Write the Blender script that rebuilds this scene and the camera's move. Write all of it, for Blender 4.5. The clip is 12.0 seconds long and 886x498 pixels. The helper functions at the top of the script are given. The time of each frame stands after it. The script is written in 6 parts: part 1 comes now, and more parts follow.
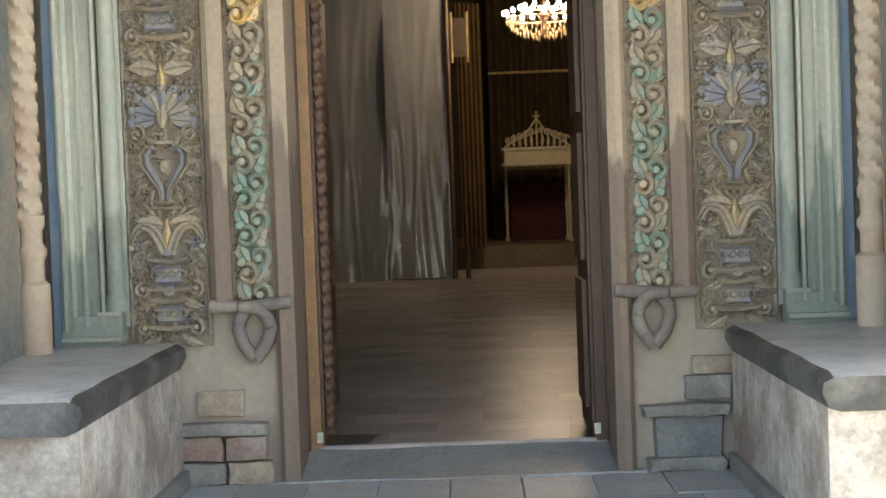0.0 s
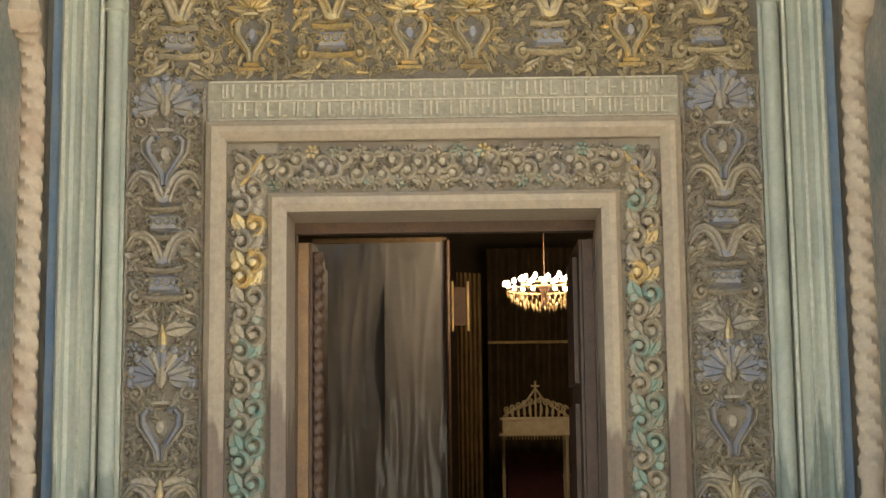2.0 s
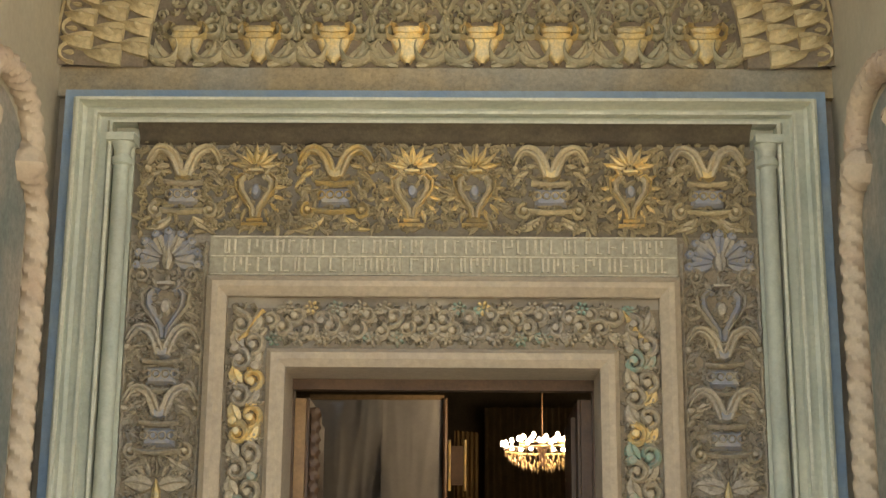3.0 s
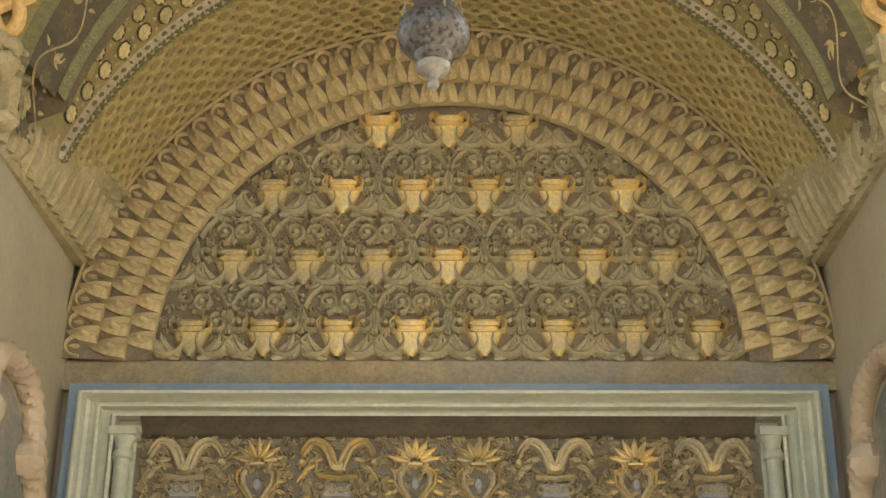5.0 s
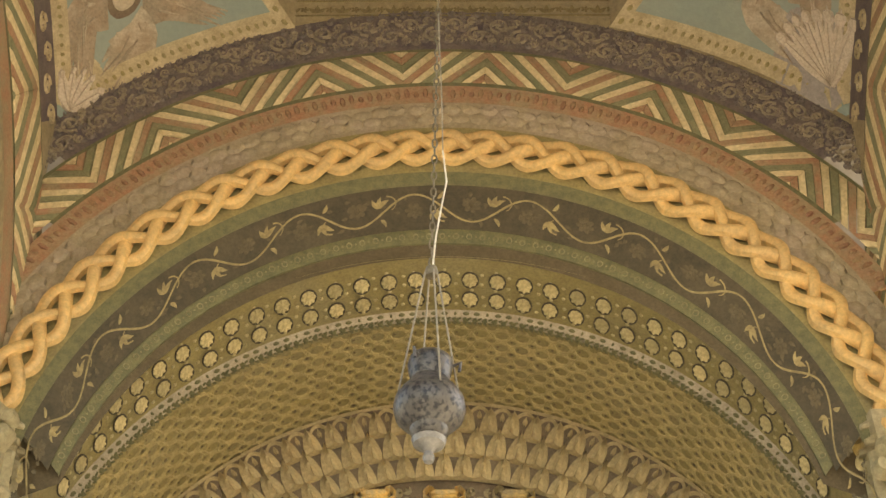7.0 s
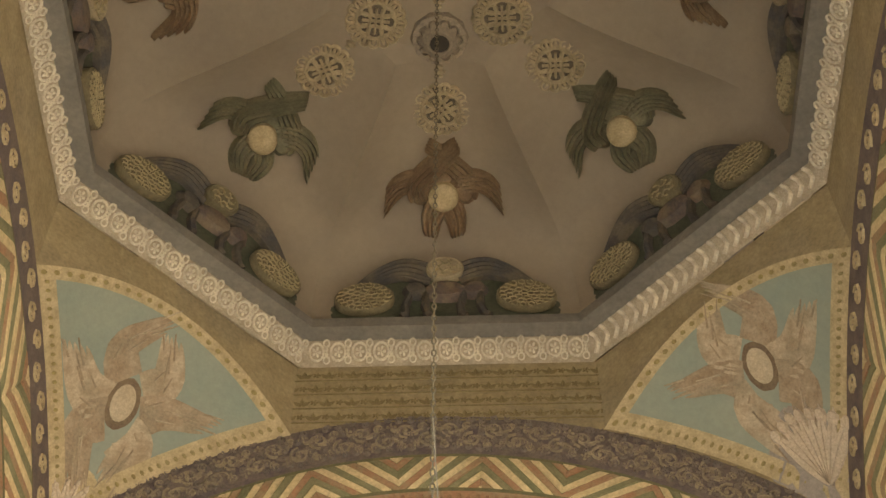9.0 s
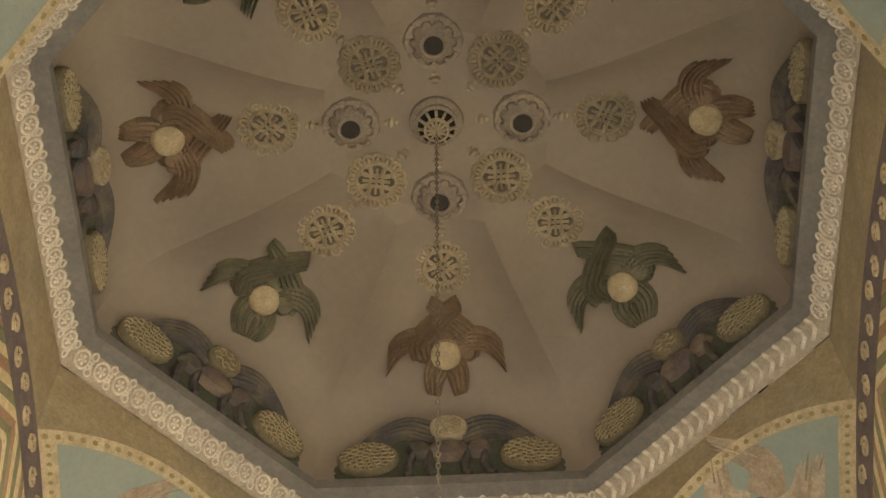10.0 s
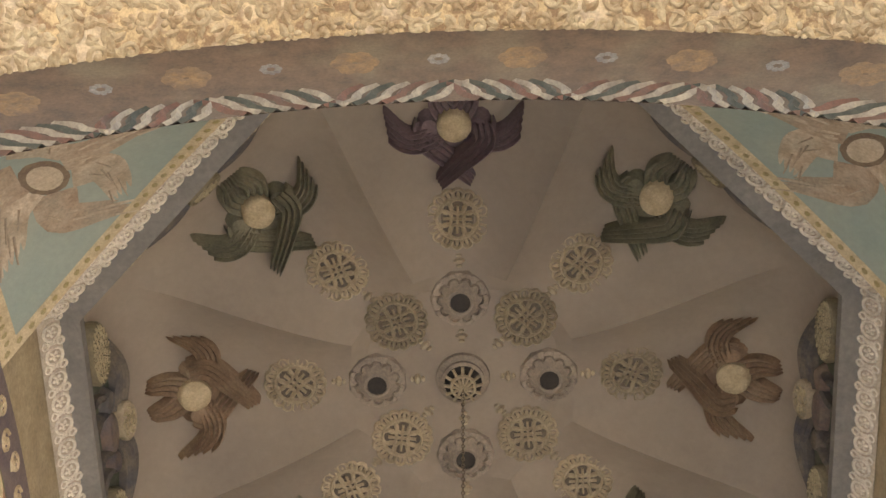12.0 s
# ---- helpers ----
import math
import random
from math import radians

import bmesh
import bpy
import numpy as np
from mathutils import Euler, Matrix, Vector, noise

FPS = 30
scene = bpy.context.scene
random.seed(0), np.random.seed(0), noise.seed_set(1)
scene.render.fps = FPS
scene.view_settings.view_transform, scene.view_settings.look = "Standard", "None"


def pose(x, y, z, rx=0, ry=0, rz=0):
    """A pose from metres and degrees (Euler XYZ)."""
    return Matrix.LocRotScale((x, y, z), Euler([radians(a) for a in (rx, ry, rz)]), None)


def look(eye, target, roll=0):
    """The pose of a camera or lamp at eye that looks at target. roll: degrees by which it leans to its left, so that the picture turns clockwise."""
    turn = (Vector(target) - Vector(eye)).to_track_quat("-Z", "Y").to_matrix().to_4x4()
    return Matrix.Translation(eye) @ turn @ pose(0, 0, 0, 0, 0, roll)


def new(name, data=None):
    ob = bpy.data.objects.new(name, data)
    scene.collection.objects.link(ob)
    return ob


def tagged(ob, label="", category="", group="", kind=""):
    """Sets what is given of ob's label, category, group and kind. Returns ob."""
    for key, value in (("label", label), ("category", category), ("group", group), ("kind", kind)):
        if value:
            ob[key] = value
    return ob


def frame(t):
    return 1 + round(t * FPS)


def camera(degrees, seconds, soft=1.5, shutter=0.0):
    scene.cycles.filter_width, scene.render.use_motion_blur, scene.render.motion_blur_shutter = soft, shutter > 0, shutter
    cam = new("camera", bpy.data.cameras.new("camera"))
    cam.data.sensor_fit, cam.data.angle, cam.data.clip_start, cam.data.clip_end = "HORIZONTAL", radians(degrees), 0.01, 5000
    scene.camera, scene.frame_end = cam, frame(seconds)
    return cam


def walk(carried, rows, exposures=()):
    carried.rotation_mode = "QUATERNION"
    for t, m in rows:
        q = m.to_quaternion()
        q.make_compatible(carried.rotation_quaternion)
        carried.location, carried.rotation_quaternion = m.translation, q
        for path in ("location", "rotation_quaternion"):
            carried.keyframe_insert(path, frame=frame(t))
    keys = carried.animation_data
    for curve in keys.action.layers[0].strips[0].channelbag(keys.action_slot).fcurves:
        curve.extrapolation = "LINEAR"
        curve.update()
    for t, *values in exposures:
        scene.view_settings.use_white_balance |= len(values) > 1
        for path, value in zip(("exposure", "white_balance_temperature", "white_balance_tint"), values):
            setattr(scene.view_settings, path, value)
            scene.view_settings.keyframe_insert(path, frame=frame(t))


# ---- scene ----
# camera: a hand-held tilt from the door up to the dome
cam = camera(32.77, 12.0)
EYE = (0.10, 0.0, 1.50)
ROWS = [
    (0.0, -2.04, 1.03, 2.07), (0.5, 0.32, 0.94, 2.48), (1.0, 3.07, 0.84, 1.97), (1.5, 5.71, 0.77, 0.58),
    (2.0, 8.11, 0.76, 0.59), (2.5, 10.9, 0.76, 0.72), (3.0, 14.1, 0.73, -0.44), (3.2, 15.04, 0.73, -0.54),
    (5.0, 25.2, 0.94, -0.37), (5.5, 28.56, 0.92, -0.29), (6.0, 32.44, 0.86, 0.03), (6.5, 35.46, 0.87, -0.11),
    (7.0, 39.35, 0.87, -0.51), (7.2, 40.71, 0.84, -0.2), (8.8, 53.22, 0.63, 1.01), (9.0, 54.65, 0.57, 0.77),
    (9.5, 57.76, 0.51, 0.93), (10.0, 60.64, 0.47, 1.74), (10.5, 63.55, 0.79, 1.36), (11.0, 65.99, 1.02, 1.06),
    (11.5, 68.58, 1.69, 0.52), (12.0, 70.39, 2.67, -0.61),
]
EXPOSURES = [(0.0, 2.42, 7000, 10), (1.5, 2.31, 7600, 10), (3.0, 1.94, 8250, 10), (5.5, 1.86, 8650, 10), (7.0, 1.96, 8800, 10), (9.5, 2.04, 7950, 10), (11.0, 2.28, 7100, 13), (12.0, 2.37, 6650, 17)]
walk(cam, [(t, pose(*EYE, 0, 0, yaw) @ pose(0, 0, 0, pitch) @ pose(0, 0, 0, 0, roll) @ pose(0, 0, 0, 90)) for t, pitch, yaw, roll in ROWS], EXPOSURES)

# world and lights
world = bpy.data.worlds.new("world")
scene.world = world
world.use_nodes = True
wn = world.node_tree
sky = wn.nodes.new("ShaderNodeTexSky")
sky.sky_type, sky.sun_disc, sky.sun_elevation, sky.sun_rotation = "NISHITA", False, radians(54), radians(71)
wn.links.new(sky.outputs[0], wn.nodes["Background"].inputs[0])
wn.nodes["Background"].inputs[1].default_value = 0.15
sun = new("sun", bpy.data.lights.new("sun", "SUN"))
sun.data.energy, sun.data.angle, sun.data.color = 5.0, radians(0.5), (1.0, 0.94, 0.84)
sun.matrix_world = look((9.45, 3.25, 13.7), (0, 0, 0))


# ---------------------------------------------------------------- materials
def material(name, base, second=None, scale=6.0, rough=0.8, bump=0.15, metal=0.0, grime=None, grime_scale=1.3, grime_amount=0.5, fine=60.0, spread=0.0, old=None, line=1.9, edge=(0.35, 0.65), mottle=0.2):
    """A weathered surface: two tones mixed by cloudy noise, stains of a third, and a fine relief."""
    m = bpy.data.materials.new(name)
    m.use_nodes = True
    n, l = m.node_tree.nodes, m.node_tree.links
    b = n["Principled BSDF"]
    co = n.new("ShaderNodeTexCoord")
    n1 = n.new("ShaderNodeTexNoise")
    n1.inputs["Scale"].default_value, n1.inputs["Detail"].default_value, n1.inputs["Roughness"].default_value = scale, 6, 0.65
    l.new(co.outputs["Object"], n1.inputs["Vector"])
    r1 = n.new("ShaderNodeValToRGB")
    r1.color_ramp.elements[0].position, r1.color_ramp.elements[1].position = edge
    second = second or tuple(c * 0.7 for c in base)
    r1.color_ramp.elements[0].color, r1.color_ramp.elements[1].color = (*second, 1), (*base, 1)
    l.new(n1.outputs["Fac"], r1.inputs["Fac"])
    out = r1.outputs["Color"]
    if grime:
        n2 = n.new("ShaderNodeTexNoise")
        n2.inputs["Scale"].default_value, n2.inputs["Detail"].default_value = grime_scale, 8
        l.new(co.outputs["Object"], n2.inputs["Vector"])
        r2 = n.new("ShaderNodeValToRGB")
        r2.color_ramp.elements[0].position, r2.color_ramp.elements[1].position = 0.48, 0.62
        r2.color_ramp.elements[0].color, r2.color_ramp.elements[1].color = (0, 0, 0, 1), (grime_amount,) * 3 + (1,)
        l.new(n2.outputs["Fac"], r2.inputs["Fac"])
        mx = n.new("ShaderNodeMix")
        mx.data_type = "RGBA"
        l.new(r2.outputs["Color"], mx.inputs[0])
        l.new(out, mx.inputs[6])
        mx.inputs[7].default_value = (*grime, 1)
        out = mx.outputs[2]
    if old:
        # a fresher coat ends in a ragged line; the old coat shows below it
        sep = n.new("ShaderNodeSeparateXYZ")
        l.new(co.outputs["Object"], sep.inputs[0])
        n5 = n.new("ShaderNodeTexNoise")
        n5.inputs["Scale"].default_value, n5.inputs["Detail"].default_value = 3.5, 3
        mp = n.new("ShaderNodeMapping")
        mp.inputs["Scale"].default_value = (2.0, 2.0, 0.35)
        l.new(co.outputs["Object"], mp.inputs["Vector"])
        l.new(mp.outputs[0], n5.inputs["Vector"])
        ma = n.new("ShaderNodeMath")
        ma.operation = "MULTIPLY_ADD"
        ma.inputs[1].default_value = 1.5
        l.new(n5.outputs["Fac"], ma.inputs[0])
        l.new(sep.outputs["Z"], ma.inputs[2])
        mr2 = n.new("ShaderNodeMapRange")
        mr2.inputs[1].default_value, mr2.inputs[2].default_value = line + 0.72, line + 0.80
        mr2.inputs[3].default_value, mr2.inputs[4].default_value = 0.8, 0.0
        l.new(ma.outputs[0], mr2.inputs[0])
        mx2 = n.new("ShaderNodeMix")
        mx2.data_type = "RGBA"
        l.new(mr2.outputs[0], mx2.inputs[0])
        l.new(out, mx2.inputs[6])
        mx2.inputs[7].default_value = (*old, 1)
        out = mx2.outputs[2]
    # fine mottling
    n4 = n.new("ShaderNodeTexNoise")
    n4.inputs["Scale"].default_value, n4.inputs["Detail"].default_value, n4.inputs["Roughness"].default_value = scale * 5 + 12, 5, 0.7
    l.new(co.outputs["Object"], n4.inputs["Vector"])
    m4_ = n.new("ShaderNodeMapRange")
    m4_.inputs[1].default_value, m4_.inputs[2].default_value, m4_.inputs[3].default_value, m4_.inputs[4].default_value = 0.3, 0.7, 1 - mottle * 1.2, 1 + mottle
    l.new(n4.outputs["Fac"], m4_.inputs[0])
    h4 = n.new("ShaderNodeHueSaturation")
    l.new(m4_.outputs[0], h4.inputs["Value"])
    l.new(out, h4.inputs["Color"])
    out = h4.outputs[0]
    if spread:
        info = n.new("ShaderNodeObjectInfo")
        mr = n.new("ShaderNodeMapRange")
        mr.inputs[3].default_value, mr.inputs[4].default_value = 1 - spread, 1 + spread
        l.new(info.outputs["Random"], mr.inputs[0])
        hs = n.new("ShaderNodeHueSaturation")
        l.new(mr.outputs[0], hs.inputs["Value"])
        l.new(out, hs.inputs["Color"])
        out = hs.outputs[0]
    l.new(out, b.inputs["Base Color"])
    b.inputs["Roughness"].default_value, b.inputs["Metallic"].default_value = rough, metal
    if bump:
        n3 = n.new("ShaderNodeTexNoise")
        n3.inputs["Scale"].default_value, n3.inputs["Detail"].default_value = fine, 5
        l.new(co.outputs["Object"], n3.inputs["Vector"])
        bp = n.new("ShaderNodeBump")
        bp.inputs["Strength"].default_value, bp.inputs["Distance"].default_value = bump, 0.02
        l.new(n3.outputs["Fac"], bp.inputs["Height"])
        l.new(bp.outputs[0], b.inputs["Normal"])
    return m


OCHRE = material("ochre_stone", (0.40, 0.30, 0.17), (0.28, 0.22, 0.14), 7, grime=(0.26, 0.27, 0.25))
# darkened ground: the shade between the carvings is put into its colour
FIELD = material("shaded_carved_ground", (0.25, 0.19, 0.125), (0.18, 0.14, 0.10), 9)
FIELD_PALE = material("pale_carved_ground", (0.31, 0.245, 0.165), (0.23, 0.18, 0.125), 9, grime=(0.30, 0.27, 0.23), bump=0.4, fine=35)
CARVE = material("carved_buff_stone", (0.50, 0.41, 0.28), (0.38, 0.315, 0.23), 8, grime=(0.37, 0.33, 0.30), grime_scale=3, mottle=0.25, bump=0.5, fine=42)
FILLC = material("brown_buff_carving", (0.41, 0.335, 0.23), (0.31, 0.255, 0.185), 8, grime=(0.33, 0.30, 0.27), grime_scale=3, mottle=0.25, bump=0.5, fine=42)
BLUE = material("faded_blue_paint", (0.26, 0.26, 0.285), (0.37, 0.32, 0.25), 12, edge=(0.36, 0.56), mottle=0.12)
GREEN = material("verdigris_paint", (0.26, 0.365, 0.29), (0.40, 0.35, 0.255), 12, edge=(0.42, 0.58), mottle=0.15)
GILT = material("worn_gilding", (0.80, 0.56, 0.22), (0.56, 0.44, 0.25), 11, rough=0.45, metal=0.25, edge=(0.40, 0.60), spread=0.2)
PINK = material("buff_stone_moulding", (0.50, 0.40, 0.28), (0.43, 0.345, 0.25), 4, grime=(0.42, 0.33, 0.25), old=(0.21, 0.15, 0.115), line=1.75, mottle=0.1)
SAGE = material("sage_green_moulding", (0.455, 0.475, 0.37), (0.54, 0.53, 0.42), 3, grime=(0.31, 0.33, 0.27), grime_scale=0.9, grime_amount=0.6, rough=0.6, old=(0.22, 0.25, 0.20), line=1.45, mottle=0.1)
SKYBLUE = material("blue_strip_paint", (0.20, 0.29, 0.40), (0.28, 0.35, 0.40), 4, mottle=0.1)
PLASTER = material("old_cream_plaster", (0.42, 0.36, 0.25), (0.36, 0.31, 0.22), 2.5, grime=(0.30, 0.24, 0.17), bump=0.08)
BEIGE = material("beige_wall", (0.46, 0.40, 0.29), (0.40, 0.35, 0.26), 2.5, bump=0.08, mottle=0.06, grime=(0.38, 0.31, 0.22))
DARKPANEL = material("dark_fresco", (0.17, 0.19, 0.17), (0.27, 0.25, 0.21), 2.5, grime=(0.42, 0.33, 0.25), grime_scale=1.6)
STONE = material("grey_basalt", (0.25, 0.24, 0.22), (0.17, 0.165, 0.155), 5, grime=(0.36, 0.33, 0.29), rough=0.6, bump=0.3, fine=30)
JAMBP = material("worn_tan_plaster", (0.45, 0.385, 0.295), (0.385, 0.325, 0.25), 1.8, grime=(0.27, 0.215, 0.17), grime_scale=1.7, grime_amount=0.65, bump=0.2, fine=30, mottle=0.08)
TUFF = material("worn_tuff", (0.47, 0.39, 0.28), (0.36, 0.28, 0.20), 4, grime=(0.30, 0.21, 0.16), grime_scale=2.4, bump=0.3, fine=30)
OLIVE = material("olive_fresco", (0.34, 0.27, 0.115), (0.27, 0.21, 0.09), 10, grime=(0.30, 0.25, 0.14), grime_scale=2.2)
DARKGREEN = material("dark_green_fresco", (0.062, 0.050, 0.030), (0.095, 0.075, 0.045), 9, grime=(0.12, 0.095, 0.055), grime_scale=4)
BUFF = material("stained_buff_fresco", (0.42, 0.335, 0.20), (0.34, 0.265, 0.15), 5, grime=(0.30, 0.25, 0.17), grime_scale=2.0)
BROWNW = material("brown_fresco", (0.135, 0.10, 0.055), (0.10, 0.075, 0.04), 9)
PALEGREEN = material("pale_green_fillet", (0.20, 0.18, 0.085), (0.13, 0.125, 0.065), 22)
BRAID = material("ochre_braid", (0.76, 0.49, 0.20), (0.64, 0.42, 0.19), 5, rough=0.6)
PURPLE = material("purple_fresco", (0.13, 0.10, 0.105), (0.20, 0.155, 0.13), 10)
RUST = material("rust_red_paint", (0.42, 0.215, 0.125), (0.36, 0.27, 0.16), 10)
CREAM = material("cream_paint", (0.55, 0.44, 0.27), (0.40, 0.31, 0.18), 11)
TEAL = material("blue_green_fresco", (0.25, 0.30, 0.255), (0.30, 0.33, 0.27), 3, mottle=0.06)
DOME = material("grey_brown_plaster", (0.335, 0.27, 0.20), (0.28, 0.225, 0.17), 1.2, bump=0.05, grime=(0.26, 0.21, 0.165), grime_scale=0.9, mottle=0.05)
FRIEZE = material("white_frieze", (0.55, 0.47, 0.36), (0.40, 0.33, 0.24), 14)
SLAB = material("grey_cornice", (0.30, 0.28, 0.25), (0.25, 0.24, 0.22), 3, mottle=0.08)
WOOD = material("brown_wood", (0.14, 0.075, 0.04), (0.09, 0.05, 0.03), 9, rough=0.5)
MARBLE = material("marble_floor", (0.44, 0.38, 0.34), (0.29, 0.255, 0.235), 3, rough=0.32, bump=0.02, spread=0.38, mottle=0.1)


# ---------------------------------------------------------------- mesh helpers
class Mesh:
    """Gathers vertices and faces for one mesh object."""

    def __init__(self, place=None):
        self.v, self.f, self.place = [], [], place

    def add(self, verts, faces):
        k = len(self.v)
        self.v.extend(tuple(p) for p in verts)
        self.f.extend(tuple(i + k for i in f) for f in faces)

    def grid(self, rows, close_u=False, close_v=False):
        """Faces between rows of points of equal length."""
        n, w = len(rows), len(rows[0])
        faces = []
        for i in range(n if close_u else n - 1):
            for j in range(w if close_v else w - 1):
                a, b = i * w, ((i + 1) % n) * w
                j2 = (j + 1) % w
                faces.append((a + j, a + j2, b + j2, b + j))
        self.add([p for r in rows for p in r], faces)

    def box(self, x0, x1, y0, y1, z0, z1):
        self.add([(x, y, z) for x in (x0, x1) for y in (y0, y1) for z in (z0, z1)],
                 [(0, 1, 3, 2), (4, 6, 7, 5), (0, 4, 5, 1), (2, 3, 7, 6), (0, 2, 6, 4), (1, 5, 7, 3)])

    def tube(self, pts, r, sides=8, caps=True, up=(0, 1, 0)):
        pts = [Vector(p) for p in pts]
        radii = r if isinstance(r, (list, tuple)) else [r] * len(pts)
        rows = []
        for i, p in enumerate(pts):
            d = (pts[min(i + 1, len(pts) - 1)] - pts[max(i - 1, 0)]).normalized()
            a = d.cross(Vector(up))
            if a.length < 1e-4:
                a = d.cross(Vector((1, 0, 0)))
            a.normalize()
            c = a.cross(d)
            rows.append([p + (a * math.cos(t) + c * math.sin(t)) * radii[i] for t in (2 * math.pi * k / sides for k in range(sides))])
        k = len(self.v)
        self.grid(rows, close_v=True)
        if caps:
            self.f.append(tuple(k + i for i in reversed(range(sides))))
            self.f.append(tuple(k + (len(pts) - 1) * sides + i for i in range(sides)))

    def lathe(self, profile, centre, sides=24):
        """A profile of (radius, z) turned about the upright through centre."""
        cx, cy, cz = centre
        self.grid([[(cx + r * math.cos(2 * math.pi * k / sides), cy + r * math.sin(2 * math.pi * k / sides), cz + z) for k in range(sides)] for r, z in profile], close_v=True)

    def data(self, name, mat, smooth=True):
        me = bpy.data.meshes.new(name)
        me.from_pydata(self.v, [], self.f)
        bm = bmesh.new()
        bm.from_mesh(me)
        bmesh.ops.recalc_face_normals(bm, faces=bm.faces)
        bm.to_mesh(me)
        bm.free()
        me.materials.append(mat)
        if smooth:
            me.shade_smooth()
            me.set_sharp_from_angle(angle=radians(38))
        return me


def part(name, mesh, mat, parent=None, label="", smooth=True):
    ob = new(name, mesh.data(name, mat, smooth) if isinstance(mesh, Mesh) else mesh)
    if parent is not None:
        ob.parent = parent
    if label:
        ob["label"] = label
    return ob


def thing(name, label, category, at=(0, 0, 0), group="", kind=""):
    ob = new(name)
    ob.location = at
    return tagged(ob, label, category, group, kind)


def structure(name, mesh, mat, label="", category="", smooth=True):
    return tagged(part(name, mesh, mat, None, "", smooth), label, category, "", "structure")


def portal_band(m, half, z0, top, profile, y, head=1.0):
    """A moulding up one jamb, over the lintel and down the other; profile: (outward, proud) pairs from the inner edge."""
    m.grid([[(-(half + d), y - h, z0), (-(half + d), y - h, top + d * head), (half + d, y - h, top + d * head), (half + d, y - h, z0)] for d, h in profile])


def arc(y, zc, r, n=64, a0=0.0, a1=math.pi, cx=0.0):
    return [(cx + r * math.cos(a0 + (a1 - a0) * k / n), y, zc + r * math.sin(a0 + (a1 - a0) * k / n)) for k in range(n + 1)]


def loft(m, stations, n=64, a0=0.0, a1=math.pi):
    m.grid([arc(y, zc, r, n, a0, a1) for y, zc, r in stations])


# ---------------------------------------------------------------- ground and porch floor
g = Mesh()
g.add([(-400, -600, -0.03), (400, -600, -0.03), (400, 400, -0.03), (-400, 400, -0.03)], [(0, 1, 2, 3)])
PAVE = material("pale_courtyard_paving", (0.36, 0.34, 0.30), (0.30, 0.28, 0.25), 0.6)
structure("ground", g, PAVE, "pale stone courtyard paving", "ground", False)
g = Mesh()
g.box(-4.2, 4.2, -1.0, 8.25, -0.025, -0.012)
floor = structure("floor", g, material("floor_joints", (0.10, 0.105, 0.10), None, 9), "porch floor of blue-grey basalt slabs", "floor", False)

# ---------------------------------------------------------------- portal wall
D, PI = 8.0, math.pi
wall = Mesh()
wall.box(-6, -0.95, D + 0.02, D + 0.75, 0, 9.4)
wall.box(0.95, 6, D + 0.02, D + 0.75, 0, 9.4)
wall.box(-0.95, 0.95, D + 0.02, D + 0.75, 2.93, 9.4)
portal = structure("wall_portal", wall, JAMBP, "stone wall round the carved church portal", "wall", False)
m = Mesh()
portal_band(m, 0.845, 0.0, 2.85, [(0.10, -0.1), (0.10, 0.02), (0.075, 0.05), (0.04, 0.05), (0.015, 0.03), (0, 0.02), (0, -0.45)], D)
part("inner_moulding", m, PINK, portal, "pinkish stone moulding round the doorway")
m = Mesh()
portal_band(m, 0.945, 0.93, 2.95, [(0, 0.0), (0.225, 0.0)], D)
part("inner_band", m, FIELD_PALE, portal)
m = Mesh()
portal_band(m, 1.17, 0.93, 3.235, [(0, -0.01), (0, 0.04), (0.02, 0.06), (0.045, 0.085), (0.075, 0.085), (0.095, 0.06), (0.11, 0.05), (0.11, -0.01)], D)
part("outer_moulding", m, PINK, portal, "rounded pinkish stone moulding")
m = Mesh()
portal_band(m, 1.28, 0.74, 3.58, [(0, 0.0), (0.45, 0.0)], D)
m.box(-1.28, 1.28, D - 0.002, D + 0.01, 3.345, 3.58)
part("jamb_band", m, FIELD_PALE, portal)
m = Mesh()
m.box(-1.73, 1.73, D - 0.002, D + 0.01, 3.58, 4.2)
part("frieze_ground", m, material("brown_carved_ground", (0.19, 0.15, 0.095), (0.125, 0.10, 0.07), 9, grime=(0.24, 0.21, 0.17), bump=0.4, fine=35), portal)
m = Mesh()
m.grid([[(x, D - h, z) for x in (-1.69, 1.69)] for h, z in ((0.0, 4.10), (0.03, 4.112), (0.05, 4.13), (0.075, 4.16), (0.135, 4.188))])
part("head_cove", m, material("dark_brown_cove", (0.13, 0.10, 0.06), (0.08, 0.06, 0.04), 5), portal, "dark brown cove under the green frame head")
m = Mesh()
portal_band(m, 1.72, 0.86, 4.125, [(0, -0.01), (0, 0.03), (0.015, 0.035), (0.105, 0.035), (0.11, 0.10), (0.125, 0.115), (0.14, 0.10), (0.145, 0.075), (0.185, 0.08), (0.20, 0.105), (0.225, 0.11), (0.26, 0.10), (0.28, 0.115), (0.285, 0.17), (0.30, 0.18), (0.32, 0.17), (0.325, 0.03)], D, 0.62)
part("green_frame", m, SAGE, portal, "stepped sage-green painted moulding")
# cream fillets carry the green mouldings' highlights in their colour
FILLET = material("cream_highlight_fillet", (0.62, 0.60, 0.48), (0.50, 0.49, 0.38), 6, mottle=0.12, old=(0.30, 0.31, 0.25), line=1.45)
for d0 in (0.108, 0.196, 0.288):
    m = Mesh()
    portal_band(m, 1.72 + d0, 0.86, 4.125 + d0 * 0.62, [(0, 0.06), (0, 0.128 if d0 < 0.25 else 0.188), (0.016, 0.128 if d0 < 0.25 else 0.188), (0.016, 0.06)], D)
    part("fillet", m, FILLET, portal, "thin fillet on the green frame, cream for its highlight")
